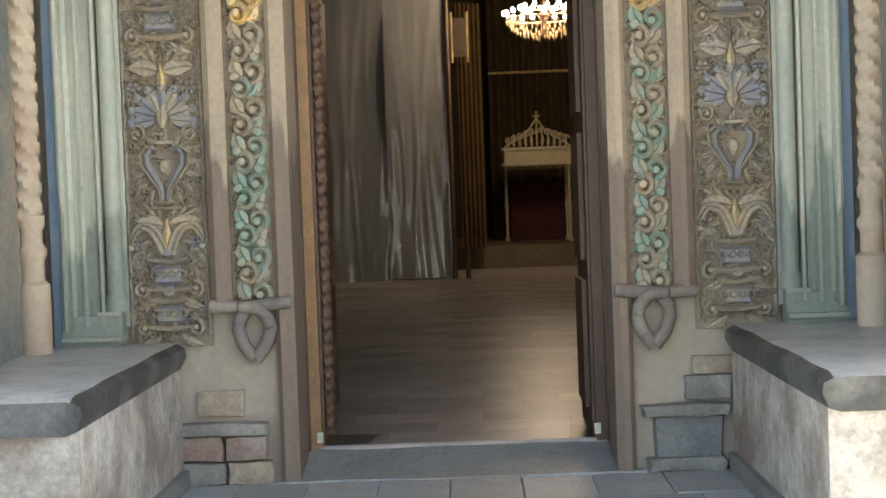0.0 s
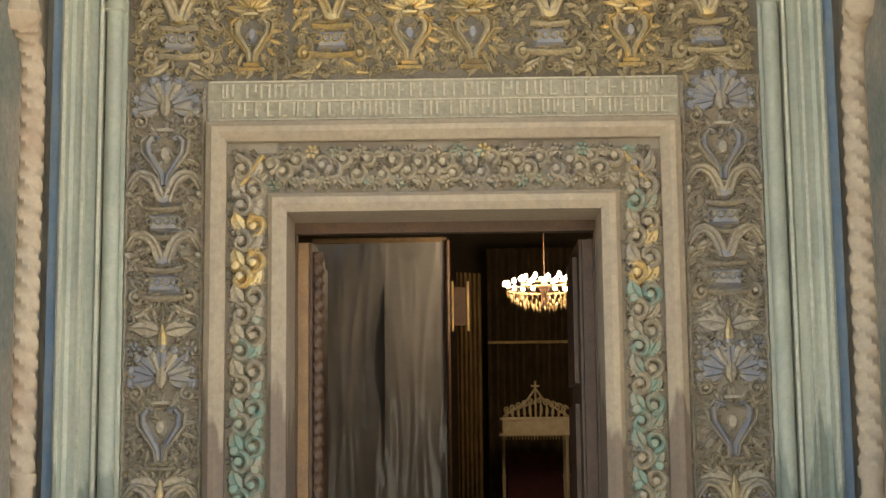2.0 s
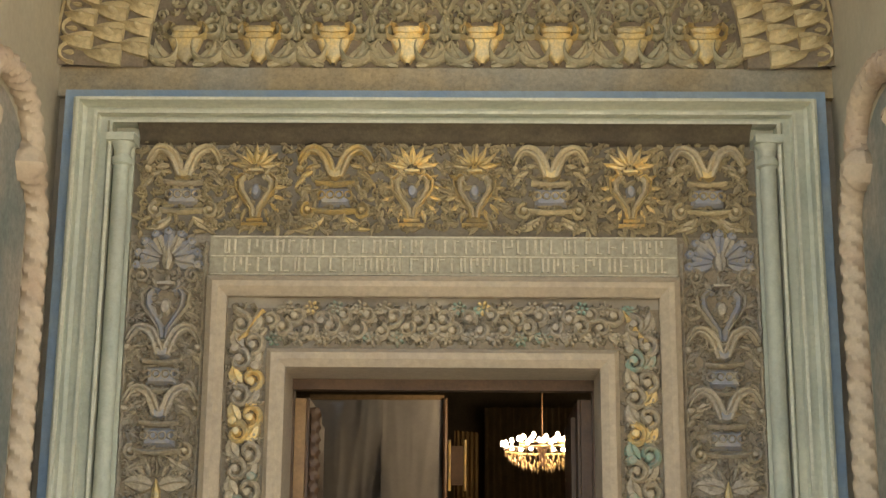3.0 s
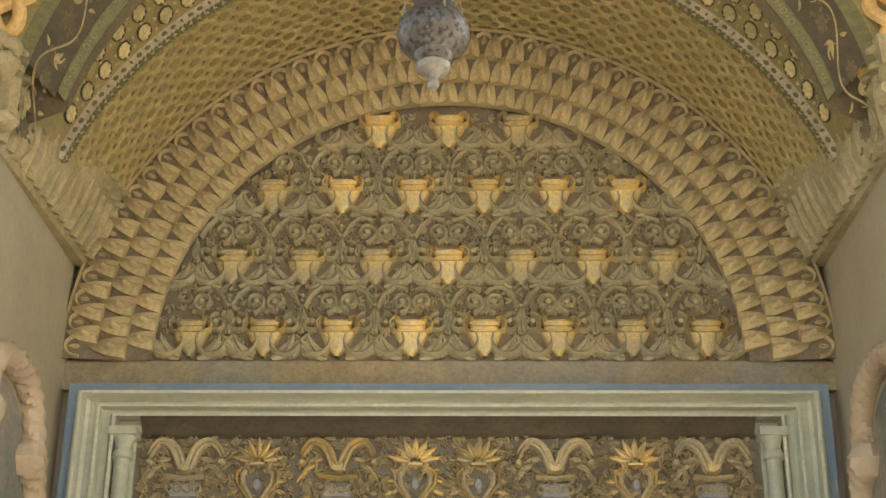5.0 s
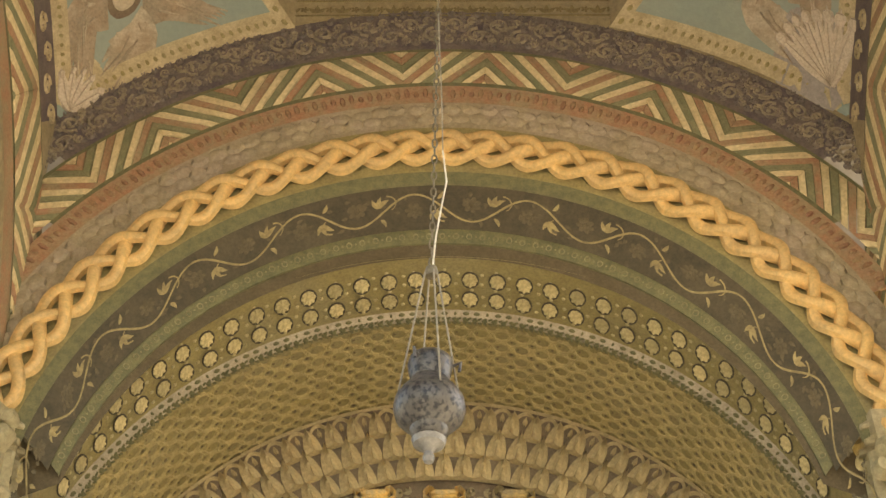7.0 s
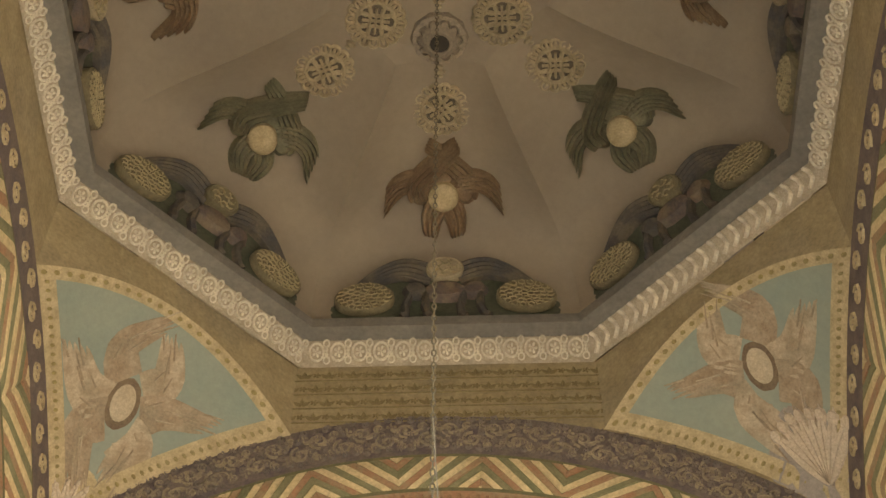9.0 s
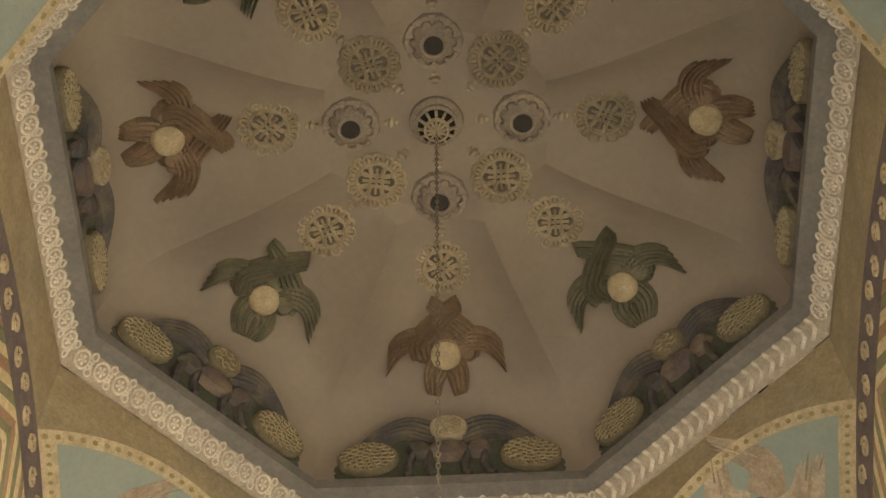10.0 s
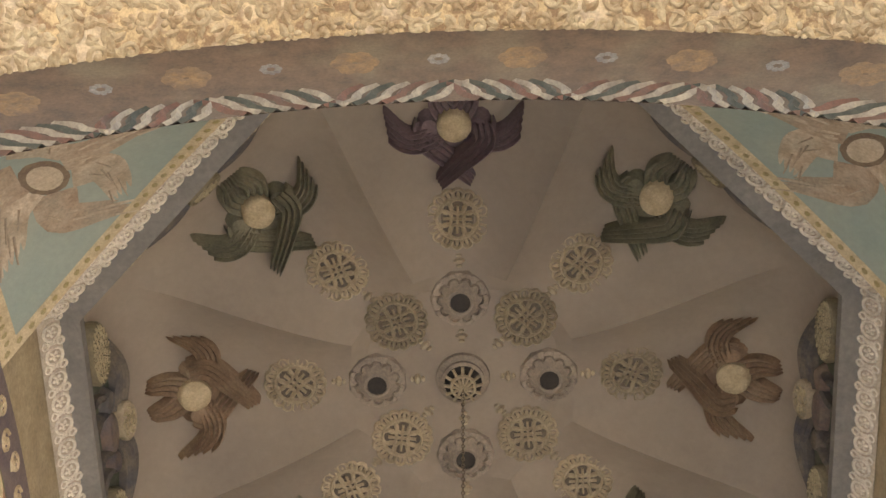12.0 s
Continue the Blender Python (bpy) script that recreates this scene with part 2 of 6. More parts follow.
m = Mesh()
portal_band(m, 2.04, 0.75, 4.322, [(0, 0.11), (0.065, 0.11), (0.065, -0.01)], D)
part("blue_strip", m, SKYBLUE, portal)
m = Mesh()
m.box(-2.2, 2.2, D - 0.03, D + 0.05, 4.38, 4.55)
part("spring_band", m, OCHRE, portal)

# tympanum
m = Mesh()
m.add([(0, D, 4.545)] + arc(D, 4.545, 1.72), [(0, k + 1, k + 2) for k in range(64)])
part("tympanum", m, FIELD, portal)
m = Mesh()
loft(m, [(D, 4.545, 1.685), (D - 0.05, 4.545, 1.70), (D - 0.07, 4.545, 1.95), (D - 0.10, 4.545, 2.19)])
part("scale_arch", m, FIELD, portal)

# vault, star band and the stepped arch
m = Mesh()
loft(m, [(D, 4.545, 2.2), (7.02, 4.545, 2.2)], 64, 0.36, PI - 0.36)
vault = structure("vault", m, OLIVE, "olive barrel vault over the portal", "vault")
m = Mesh()
loft(m, [(7.03, 4.545, 2.2), (7.02, 4.545, 2.17), (6.98, 4.545, 2.17), (6.97, 4.545, 2.22)], 64, 0.36, PI - 0.36)
part("rope_moulding", m, FRIEZE, vault)
m = Mesh()
loft(m, [(6.97, 4.545, 2.217), (6.51, 4.585, 2.2)], 64, 0.36, PI - 0.36)
part("star_band", m, OLIVE, vault)
m = Mesh()
loft(m, [(6.50, 4.60, 2.26), (6.515, 4.815, 1.963), (6.50, 4.90, 1.965)], 64, 0.27, PI - 0.27)
part("brown_wedge", m, BROWNW, vault)
m = Mesh()
loft(m, [(6.505, 4.90, 1.962), (6.485, 4.903, 1.958), (6.465, 4.94, 1.998), (6.47, 4.945, 2.006)], 64, 0.24, PI - 0.24)
part("inner_fillet", m, PALEGREEN, vault)
m = Mesh()
loft(m, [(6.47, 4.945, 2.003), (6.38, 5.07, 2.13)], 64, 0.22, PI - 0.22)
part("scroll_band", m, DARKGREEN, vault)
m = Mesh()
loft(m, [(6.38, 5.07, 2.13), (6.36, 5.085, 2.20)], 64, 0.2, PI - 0.2)
part("outer_fillet", m, PALEGREEN, vault)
EY = 6.36
GREYTAN = material("worn_grey_tan_stone", (0.44, 0.355, 0.235), (0.33, 0.26, 0.17), 7, grime=(0.42, 0.33, 0.26), grime_scale=4, bump=0.3, fine=30)
m = Mesh()
loft(m, [(EY, 5.085, 2.20), (EY - 0.004, 5.28, 2.35)], 64, 0.12, PI - 0.12)
part("braid_ground", m, OLIVE, vault)
for nm, r0, r1, mt in (("scallop_band", 2.35, 2.56, GREYTAN), ("red_band", 2.56, 2.70, RUST), ("zigzag_band", 2.70, 3.02, PALEGREEN), ("purple_band", 3.02, 3.36, PURPLE)):
    m = Mesh()
    cut = math.acos(min(1, 2.42 / r1))
    loft(m, [(EY, 5.28, r0), (EY, 5.28, r1)], 64, cut, PI - cut)
    part(nm, m, mt, vault)
m = Mesh()
rows = [arc(EY + 0.004, 5.28, 3.36), [(max(-2.5, min(2.5, 6 * math.cos(math.pi * k / 64))), EY + 0.004, 9.4) for k in range(65)]]
m.grid(rows)
part("spandrel", m, BUFF, vault)

# octagon and dome
OC = (0.05, 4.03)


def octagon(r, z, n=1):
    k = r / math.cos(math.pi / 8)
    c = [(OC[0] + k * math.cos(math.pi / 8 + i * math.pi / 4), OC[1] + k * math.sin(math.pi / 8 + i * math.pi / 4), z) for i in range(8)]
    return [tuple(a + (b - a) * j / n for a, b in zip(c[i], c[(i + 1) % 8])) for i in range(8) for j in range(n)]


m = Mesh()
m.grid([octagon(2.325, 9.14), octagon(2.31, 9.19), octagon(2.245, 9.295), octagon(2.245, 9.32)], close_v=True)
cornice = structure("cornice", m, FRIEZE, "white carved octagonal cornice under the dome", "cornice")
m = Mesh()
m.grid([octagon(2.245, 9.32), octagon(2.135, 9.33), octagon(2.135, 9.42), octagon(2.2, 9.42)], close_v=True)
part("ledge", m, material("grey_plaster_ledge", (0.235, 0.215, 0.185), (0.18, 0.165, 0.145), 3, mottle=0.15), cornice)
DOME_Z = 9.40


def dome_z(rho):
    """Height of the dome's section: a steep wall that turns into a nearly flat top."""
    return DOME_Z + 0.95 * max(0.0, 1 - (rho / 2.2) ** 9) ** 0.45


# the section from rim to top, at even steps of 2 cm along it
CURVE, run_, last_ = [(2.2, DOME_Z)], 0.0, (2.2, DOME_Z)
for i in range(1, 20001):
    rr_ = 2.2 * (1 - (i / 20000) ** 3)
    now_ = (rr_, dome_z(rr_))
    run_ += math.hypot(now_[0] - last_[0], now_[1] - last_[1])
    last_ = now_
    if run_ >= 0.02 * len(CURVE):
        CURVE.append(now_)
FACE_S = 0.02 * next(i for i, (r, z) in enumerate(CURVE) if r <= 1.74)


def groin(rho, e):
    """How far the dome's skin hangs below the middle of its side, e from there (0) to the crease (1)."""
    return 0.24 * min(1.0, e) ** 2.0 * math.sin(PI * min(1, max(0, (rho - 0.62) / 1.58))) ** 0.5


rows = []
for rho, z in CURVE[:66:2] + CURVE[66::5] + [(0.0, dome_z(0))]:
    q = 1 - rho / 2.2
    o8, k8 = octagon(max(rho, 0.02), z, 16), []
    for j8, (x, y, zz) in enumerate(o8):
        zz -= groin(rho, abs((j8 % 16) / 16 - 0.5) * 2)
        a = math.atan2(y - OC[1], x - OC[0])
        w = max(0.0, (q - 0.3) / 0.7) ** 1.5
        k8.append((x * (1 - w) + w * (OC[0] + max(rho, 0.02) * math.cos(a)), y * (1 - w) + w * (OC[1] + max(rho, 0.02) * math.sin(a)), zz))
    rows.append(k8)
m = Mesh()
m.grid(rows, close_v=True)
dome = structure("dome", m, DOME, "shallow octagonal plaster dome with faint ribs", "dome")
dome.data.set_sharp_from_angle(angle=radians(17))


def dome_point(rho, a, h=0.0):
    """A point h below the dome's skin, rho from its axis in the direction a."""
    return (OC[0] + rho * math.cos(a), OC[1] + rho * math.sin(a), dome_z(rho) - h)


# ---------------------------------------------------------------- carved relief
def along(path, t):
    """The point and the unit direction at t (0 to 1) of a smooth curve through the path's points."""
    n = len(path) - 1
    i = min(n - 1, int(t * n))
    f = t * n - i
    p0, p1, p2, p3 = path[max(i - 1, 0)], path[i], path[i + 1], path[min(i + 2, n)]
    out, slope = [], []
    for a, b, c, d in zip(p0, p1, p2, p3):
        out.append(0.5 * (2 * b + (c - a) * f + (2 * a - 5 * b + 4 * c - d) * f * f + (3 * b - a - 3 * c + d) * f ** 3))
        slope.append(0.5 * ((c - a) + 2 * (2 * a - 5 * b + 4 * c - d) * f + 3 * (3 * b - a - 3 * c + d) * f * f))
    q = math.hypot(*slope) or 1.0
    return out, (slope[0] / q, slope[1] / q)


class Relief(Mesh):
    """Carved ornament on a surface: place(u, v, h) gives the point h proud of it."""

    def put(self, pts, faces):
        self.add([self.place(*p) for p in pts], faces)

    def stroke(self, pts, w, h, taper=0.0):
        """A rounded ridge along a line; taper 1 thins it to its end."""
        rows, n = [], len(pts)
        for i, (u, v) in enumerate(pts):
            a, b = pts[max(i - 1, 0)], pts[min(i + 1, n - 1)]
            du, dv = b[0] - a[0], b[1] - a[1]
            q = math.hypot(du, dv) or 1.0
            nu, nv = -dv / q, du / q
            k = 1 - taper * i / (n - 1)
            ww = w * k
            rows.append([self.place(u + nu * ww * s, v + nv * ww * s, h * z) for s, z in ((-1, -0.1), (-0.62, 0.75), (0, 1), (0.62, 0.75), (1, -0.1))])
        k = len(self.v)
        self.grid(rows)
        self.f.append(tuple(k + j for j in range(5)))
        self.f.append(tuple(k + (n - 1) * 5 + j for j in reversed(range(5))))

    def blob(self, u, v, a, b, h, turn=0.0, sides=10):
        c, s = math.cos(turn), math.sin(turn)
        pts = [(u, v, h)]
        for f, z in ((0.6, 0.85), (1.0, -0.1)):
            for k in range(sides):
                t = 2 * math.pi * k / sides
                x, y = a * f * math.cos(t), b * f * math.sin(t)
                pts.append((u + c * x - s * y, v + s * x + c * y, h * z))
        faces = [(0, 1 + k, 1 + (k + 1) % sides) for k in range(sides)]
        faces += [(1 + k, 1 + sides + k, 1 + sides + (k + 1) % sides, 1 + (k + 1) % sides) for k in range(sides)]
        self.put(pts, faces)

    def leaf(self, u, v, length, width, turn, h, bend=0.0):
        """A pointed leaf from (u, v) along turn, with a raised rib."""
        rows = []
        n = 6
        for i in range(n + 1):
            q = i / n
            a = turn + bend * q
            x, y = u + length * q * math.cos(turn + bend * q / 2), v + length * q * math.sin(turn + bend * q / 2)
            w = width * (math.sin(math.pi * min(1, 0.08 + 0.92 * q ** 0.85)) + 0.04)
            nu, nv = -math.sin(a), math.cos(a)
            rows.append([self.place(x + nu * w * s, y + nv * w * s, h * z * (1 - 0.3 * q)) for s, z in ((-1, -0.1), (-0.75, 0.6), (-0.12, 0.7), (0, 1.0), (0.12, 0.7), (0.75, 0.6), (1, -0.1))])
        self.grid(rows)

    def spiral(self, u, v, r, a0, turns, w, h, way=1, n=18):
        pts = []
        for i in range(n + 1):
            q = i / n
            a = a0 + way * 2 * math.pi * turns * q
            rr = r * (1 - 0.8 * q)
            pts.append((u + rr * math.cos(a), v + rr * math.sin(a)))
        self.stroke(pts, w, h, 0.25)
        self.blob(*pts[-1], w * 1.6, w * 1.6, h * 1.15, 0, 8)

    def rosette(self, u, v, r, h, n=6, a0=0.0):
        for k in range(n):
            a = a0 + 2 * math.pi * k / n
            self.blob(u + 0.62 * r * math.cos(a), v + 0.62 * r * math.sin(a), r * 0.4, r * 0.30, h, a, 8)
        self.blob(u, v, r * 0.27, r * 0.27, h * 1.3, 0, 8)

    def arcstroke(self, u, v, r, a0, a1, w, h, taper=0.0, n=10, squash=1.0):
        self.stroke([(u + r * math.cos(a0 + (a1 - a0) * i / n), v + r * squash * math.sin(a0 + (a1 - a0) * i / n)) for i in range(n + 1)], w, h, taper)

    def wing(self, path, w0, w1, h, feathers=4, ragged=0.2, n=12):
        """A wing along a curve: side by side feathers as rounded ridges, their tips at staggered lengths."""
        m_ = feathers * 4
        rows = []
        for i in range(n + 2):
            t = min(1.0, i / n)
            row = []
            for j in range(m_ + 1):
                q = j / m_
                ridge = abs(math.sin(PI * feathers * q))
                tt = t * (1 - ragged * q - (0.10 * (1 - ridge) if t > 0.5 else 0.0))
                (x, y), (dx, dy) = along(path, tt)
                w = (w0 + (w1 - w0) * tt) * (0.62 + 0.38 * math.sin(PI * min(1, 0.25 + 0.75 * tt)))
                z = h * (0.68 + 0.32 * ridge) * (0.75 + 0.25 * math.sin(PI * min(1.0, t)))
                if j in (0, m_) or i == n + 1:
                    z = -0.1 * h
                row.append(self.place(x - dy * w * (2 * q - 1), y + dx * w * (2 * q - 1), z))
            rows.append(row)
        self.grid(rows)

    def bar(self, u0, u1, v0, v1, h):
        e = min(u1 - u0, v1 - v0) * 0.2
        self.put([(u0, v0, -0.004), (u1, v0, -0.004), (u1, v1, -0.004), (u0, v1, -0.004), (u0 + e, v0 + e, h), (u1 - e, v0 + e, h), (u1 - e, v1 - e, h), (u0 + e, v1 - e, h)],
                 [(4, 5, 6, 7), (0, 1, 5, 4), (1, 2, 6, 5), (2, 3, 7, 6), (3, 0, 4, 7)])



def fan(main, tint, u, v, s):
    for k in range(9):
        a = radians(-8 + 196 * k / 8)
        x, y = u + 0.045 * s * math.cos(a), v + 0.03 * s + 0.045 * s * math.sin(a)
        (tint if k not in (3, 5) else main).leaf(x, y, 0.150 * s, 0.042 * s, a, 0.036)
        tint.blob(u + 0.168 * s * math.cos(a), v + 0.03 * s + 0.165 * s * math.sin(a), 0.030 * s, 0.036 * s, 0.032, a, 9)
        main.blob(u + 0.172 * s * math.cos(a), v + 0.03 * s + 0.169 * s * math.sin(a), 0.011 * s, 0.011 * s, 0.040, 0, 6)
    main.leaf(u, v - 0.02 * s, 0.15 * s, 0.034 * s, PI / 2, 0.045)
    for k in (-1, 1):
        main.spiral(u + k * 0.14 * s, v - 0.05 * s, 0.045 * s, PI / 2, 1.2, 0.011 * s, 0.028, k)


def heart(main, tint, inner, u, v, s):
    for k in (-1, 1):
        pts = [(u + k * x * s, v + y * s) for x, y in ((0.012, -0.16), (0.02, -0.10), (0.055, -0.04), (0.09, 0.02), (0.095, 0.08), (0.065, 0.115), (0.04, 0.10))]
        tint.stroke(pts, 0.020 * s, 0.034)
        main.stroke([(u + (x_ - u) * 1.30 + k * 0.006 * s, v + (y_ - v) * 1.06) for x_, y_ in pts], 0.010 * s, 0.036)
        for i in range(7):
            a = radians(-62 + 26 * i)
            main.leaf(u + k * (0.105 * s * math.cos(a) + 0.01), v + 0.12 * s * math.sin(a), 0.085 * s, 0.016 * s, a if k > 0 else PI - a, 0.026, -0.4 * k)
    inner.blob(u, v + 0.015 * s, 0.035 * s, 0.055 * s, 0.03)
    main.stroke([(u - 0.05 * s, v - 0.175 * s), (u + 0.05 * s, v - 0.175 * s)], 0.014 * s, 0.036)
    main.stroke([(u - 0.08 * s, v - 0.205 * s), (u + 0.08 * s, v - 0.205 * s)], 0.012 * s, 0.036)
    main.bar(u - 0.05 * s, u + 0.05 * s, v + 0.13 * s, v + 0.155 * s, 0.036)


def urn(main, tint, inner, u, v, s, horns=True):
    main.stroke([(u - 0.09 * s, v + 0.068 * s), (u, v + 0.058 * s), (u + 0.09 * s, v + 0.068 * s)], 0.013 * s, 0.04)
    tint.bar(u - 0.078 * s, u + 0.078 * s, v - 0.050 * s, v + 0.045 * s, 0.030)
    for k in range(4):
        main.arcstroke(u + (k - 1.5) * 0.042 * s, v + 0.004 * s, 0.017 * s, 0, 2 * PI, 0.007 * s, 0.040, 0, 8)
    main.stroke([(u - 0.10 * s, v - 0.066 * s), (u, v - 0.074 * s), (u + 0.10 * s, v - 0.066 * s)], 0.014 * s, 0.04)
    inner.blob(u, v + 0.11 * s, 0.05 * s, 0.035 * s, 0.035)
    for k in (-1, 1):
        main.spiral(u + k * 0.12 * s, v - 0.07 * s, 0.04 * s, PI / 2, 1.1, 0.012 * s, 0.034, -k)
        if horns:
            main.wing([(u + k * 0.012 * s, v + 0.10 * s), (u + k * 0.055 * s, v + 0.20 * s), (u + k * 0.125 * s, v + 0.225 * s), (u + k * 0.175 * s, v + 0.15 * s)], k * 0.030 * s, k * 0.022 * s, 0.045, 2, 0.1, 8)
            main.blob(u + k * 0.165 * s, v + 0.13 * s, 0.020 * s, 0.020 * s, 0.045)
            for i in range(3):
                main.leaf(u + k * (0.07 + 0.035 * i) * s, v + (0.15 - 0.03 * i) * s, 0.07 * s, 0.014 * s, PI / 2 - k * (1.5 + 0.3 * i), 0.028, -k * 0.6)
        main.leaf(u + k * 0.05 * s, v - 0.10 * s, 0.13 * s, 0.022 * s, PI / 2 - k * 2.4, 0.028, k * 0.8)


def butterfly(main, tint, inner, u, v, s):
    for k in (-1, 1):
        main.leaf(u + k * 0.02, v - 0.01, 0.16 * s, 0.055 * s, PI / 2 - k * 1.2, 0.035, -k * 0.5)
        for i in range(4):
            main.leaf(u + k * 0.03 * i * s, v + 0.04 * s, 0.10 * s, 0.013 * s, PI / 2 - k * 0.35 * i, 0.028)
        tint.rosette(u + k * 0.15 * s, v - 0.10 * s, 0.045 * s, 0.026)
    inner.leaf(u, v - 0.12 * s, 0.15 * s, 0.025 * s, PI / 2, 0.04)


def foliage(main, u0, u1, v0, v1, step, rnd, keep=None):
    """Curling leaves that fill the ground between the large motifs."""
    v = v0 + step / 2
    row = 0
    while v < v1:
        u = u0 + step * (0.5 if row % 2 else 0.85) * 0.8
        while u < u1 - step * 0.2:
            if keep is None or keep(u, v):
                a = rnd.uniform(0, 2 * PI)
                k = rnd.choice((-1, 1))
                kind = rnd.random()
                if kind < 0.45:
                    main.spiral(u, v, step * 0.42, a, 1.15, step * 0.10, 0.022, k, 12)
                    main.leaf(u + step * 0.3 * math.cos(a), v + step * 0.3 * math.sin(a), step * 0.55, step * 0.13, a + k * 1.2, 0.022, k * 0.8)
                elif kind < 0.8:
                    for j in range(3):
                        main.leaf(u, v, step * 0.6, step * 0.13, a + (j - 1) * 0.75, 0.022)
                else:
                    main.rosette(u, v, step * 0.36, 0.022, 5, a)
            u += step
        v += step * 0.86
        row += 1


rnd = random.Random(7)
MOTIFS = ((3.40, "fan"), (3.16, "heart"), (2.80, "urn"), (2.47, "urn"), (2.22, "butterfly"), (1.93, "fan"), (1.69, "heart"), (1.40, "butterfly"), (1.13, "urn"), (0.92, "plain"))
for sx in (-1, 1):
    def place(u, v, h, sx=sx):
        return (sx * 1.505 + u, D - 1.5 * h, v)
    fill = Relief(place)
    for z, kind in MOTIFS:
        carved, tint, gilt = Relief(place), Relief(place), Relief(place)
        if kind == "fan":
            fan(carved, tint, 0, z, 1.0)
        elif kind == "heart":
            heart(carved, tint, carved, 0, z, 1.0)
        elif kind == "urn":
            urn(carved, tint, tint, 0, z, 1.15)
        elif kind == "plain":
            urn(carved, tint, tint, 0, z, 1.1, False)
        else:
            butterfly(carved, tint, gilt, 0, z, 1.0)
        motif = part("carved_" + ("urn" if kind == "plain" else kind), carved, CARVE, portal)
        part("painted_inlay", tint, BLUE, motif, "faded blue paint on the carving")
        if gilt.v:
            part("gilded_inlay", gilt, GILT, motif)
    spans = [(z - 0.08, z + 0.08) for z, _ in MOTIFS]
    foliage(fill, -0.205, 0.205, 0.78, 3.55, 0.068, rnd, lambda u, v: abs(u) > 0.075 or not any(a < v < b for a, b in spans))
    for j in range(620):
        u_, v_ = rnd.uniform(-0.20, 0.20), rnd.uniform(0.76, 3.56)
        fill.leaf(u_, v_, rnd.uniform(0.035, 0.06), 0.012, rnd.uniform(0, 2 * PI), 0.024, rnd.uniform(-1, 1))
    for e in (-1, 1):
        fill.stroke([(e * 0.205 + 0.004 * math.sin(9 * q), 0.80 + q * 2.74 / 40) for q in range(41)], 0.012, 0.02)
    tagged(part("foliage", fill, FILLC, portal), kind="stuff")

# wide carved frieze over the writing
def place(u, v, h):
    return (u, D - 1.4 * h, v)


FRZ = material("golden_frieze_stone", (0.60, 0.475, 0.275), (0.46, 0.37, 0.225), 8, grime=(0.40, 0.34, 0.27), grime_scale=3, mottle=0.22, bump=0.5, fine=42)
fill = Relief(place)
for u, kind in ((-1.44, "urn"), (-1.04, "heart"), (-0.60, "urn"), (-0.175, "heart"), (0.17, "heart"), (0.59, "urn"), (1.03, "heart"), (1.45, "urn")):
    carved, tint, gilt = Relief(place), Relief(place), Relief(place)
    gold = abs(u) in (1.04, 1.03, 0.60, 0.175, 0.17)
    if kind == "heart":
        heart(gilt if gold else carved, carved, tint, u, 3.82, 0.88)
        for k in range(7):
            a = radians(12 + 26 * k)
            (gilt if gold else carved).leaf(u + 0.03 * math.cos(a), 3.965 + 0.02 * math.sin(a), 0.12, 0.02, a, 0.035)
    else:
        urn(gilt if gold else carved, tint, gilt, u, 3.80, 1.2)
    motif = part("carved_" + kind, gilt if gold else carved, GILT if gold else FRZ, portal, "worn gilding on the carving" if gold else "")
    part("painted_inlay", tint, BLUE, motif)
    if (carved if gold else gilt).v:
        part("inlay", carved if gold else gilt, FRZ if gold else GILT, motif)
foliage(fill, -1.70, 1.70, 3.60, 4.16, 0.072, rnd, lambda u, v: min(abs(u - c) for c in (-1.44, -1.04, -0.60, -0.175, 0.17, 0.59, 1.03, 1.45)) > 0.09 or v < 3.68)
for j in range(800):
    fill.leaf(rnd.uniform(-1.69, 1.69), rnd.uniform(3.6, 4.11), rnd.uniform(0.045, 0.085), rnd.uniform(0.012, 0.02), rnd.uniform(0, 2 * PI), 0.024, rnd.uniform(-1, 1))
tagged(part("foliage", fill, material("brown_frieze_carving", (0.40, 0.315, 0.19), (0.29, 0.23, 0.14), 8, grime=(0.50, 0.39, 0.21), grime_scale=3, mottle=0.25, bump=0.5, fine=42), portal), kind="stuff")

# narrow band of leaves round the doorway
carved, tint, gilt = Relief(place), Relief(place), Relief(place)
for sx in (-1, 1):
    z, k = 1.02, 1
    while z < 3.16:
        u = sx * 1.058
        body = gilt if 2.45 < z < 2.85 and rnd.random() < 0.55 else (tint if (1.0 < z < 2.1 and rnd.random() < 0.85) or rnd.random() < 0.25 else carved)
        (body if rnd.random() < 0.6 else carved).spiral(u + 0.035 * k, z, 0.064, -k * PI / 2, 1.0, 0.021, 0.036, k)
        body.leaf(u - 0.015 * k, z - 0.03, 0.12, 0.045, PI / 2 + k * 1.0, 0.042, -k * 1.3)
        body.leaf(u + 0.01 * k, z + 0.05, 0.09, 0.026, PI / 2 - k * 1.3, 0.032, k)
        if rnd.random() < 0.5:
            (tint if rnd.random() < 0.8 and z < 2.3 else body).blob(u - 0.055 * k, z - 0.03, 0.040, 0.034, 0.045, 0.6 * k)
        else:
            carved.rosette(u - 0.055 * k, z - 0.03, 0.038, 0.03, 5)
        carved.leaf(u + 0.06 * k, z + 0.06, 0.06, 0.018, PI / 2, 0.028, -k)
        z += 0.098
        k = -k
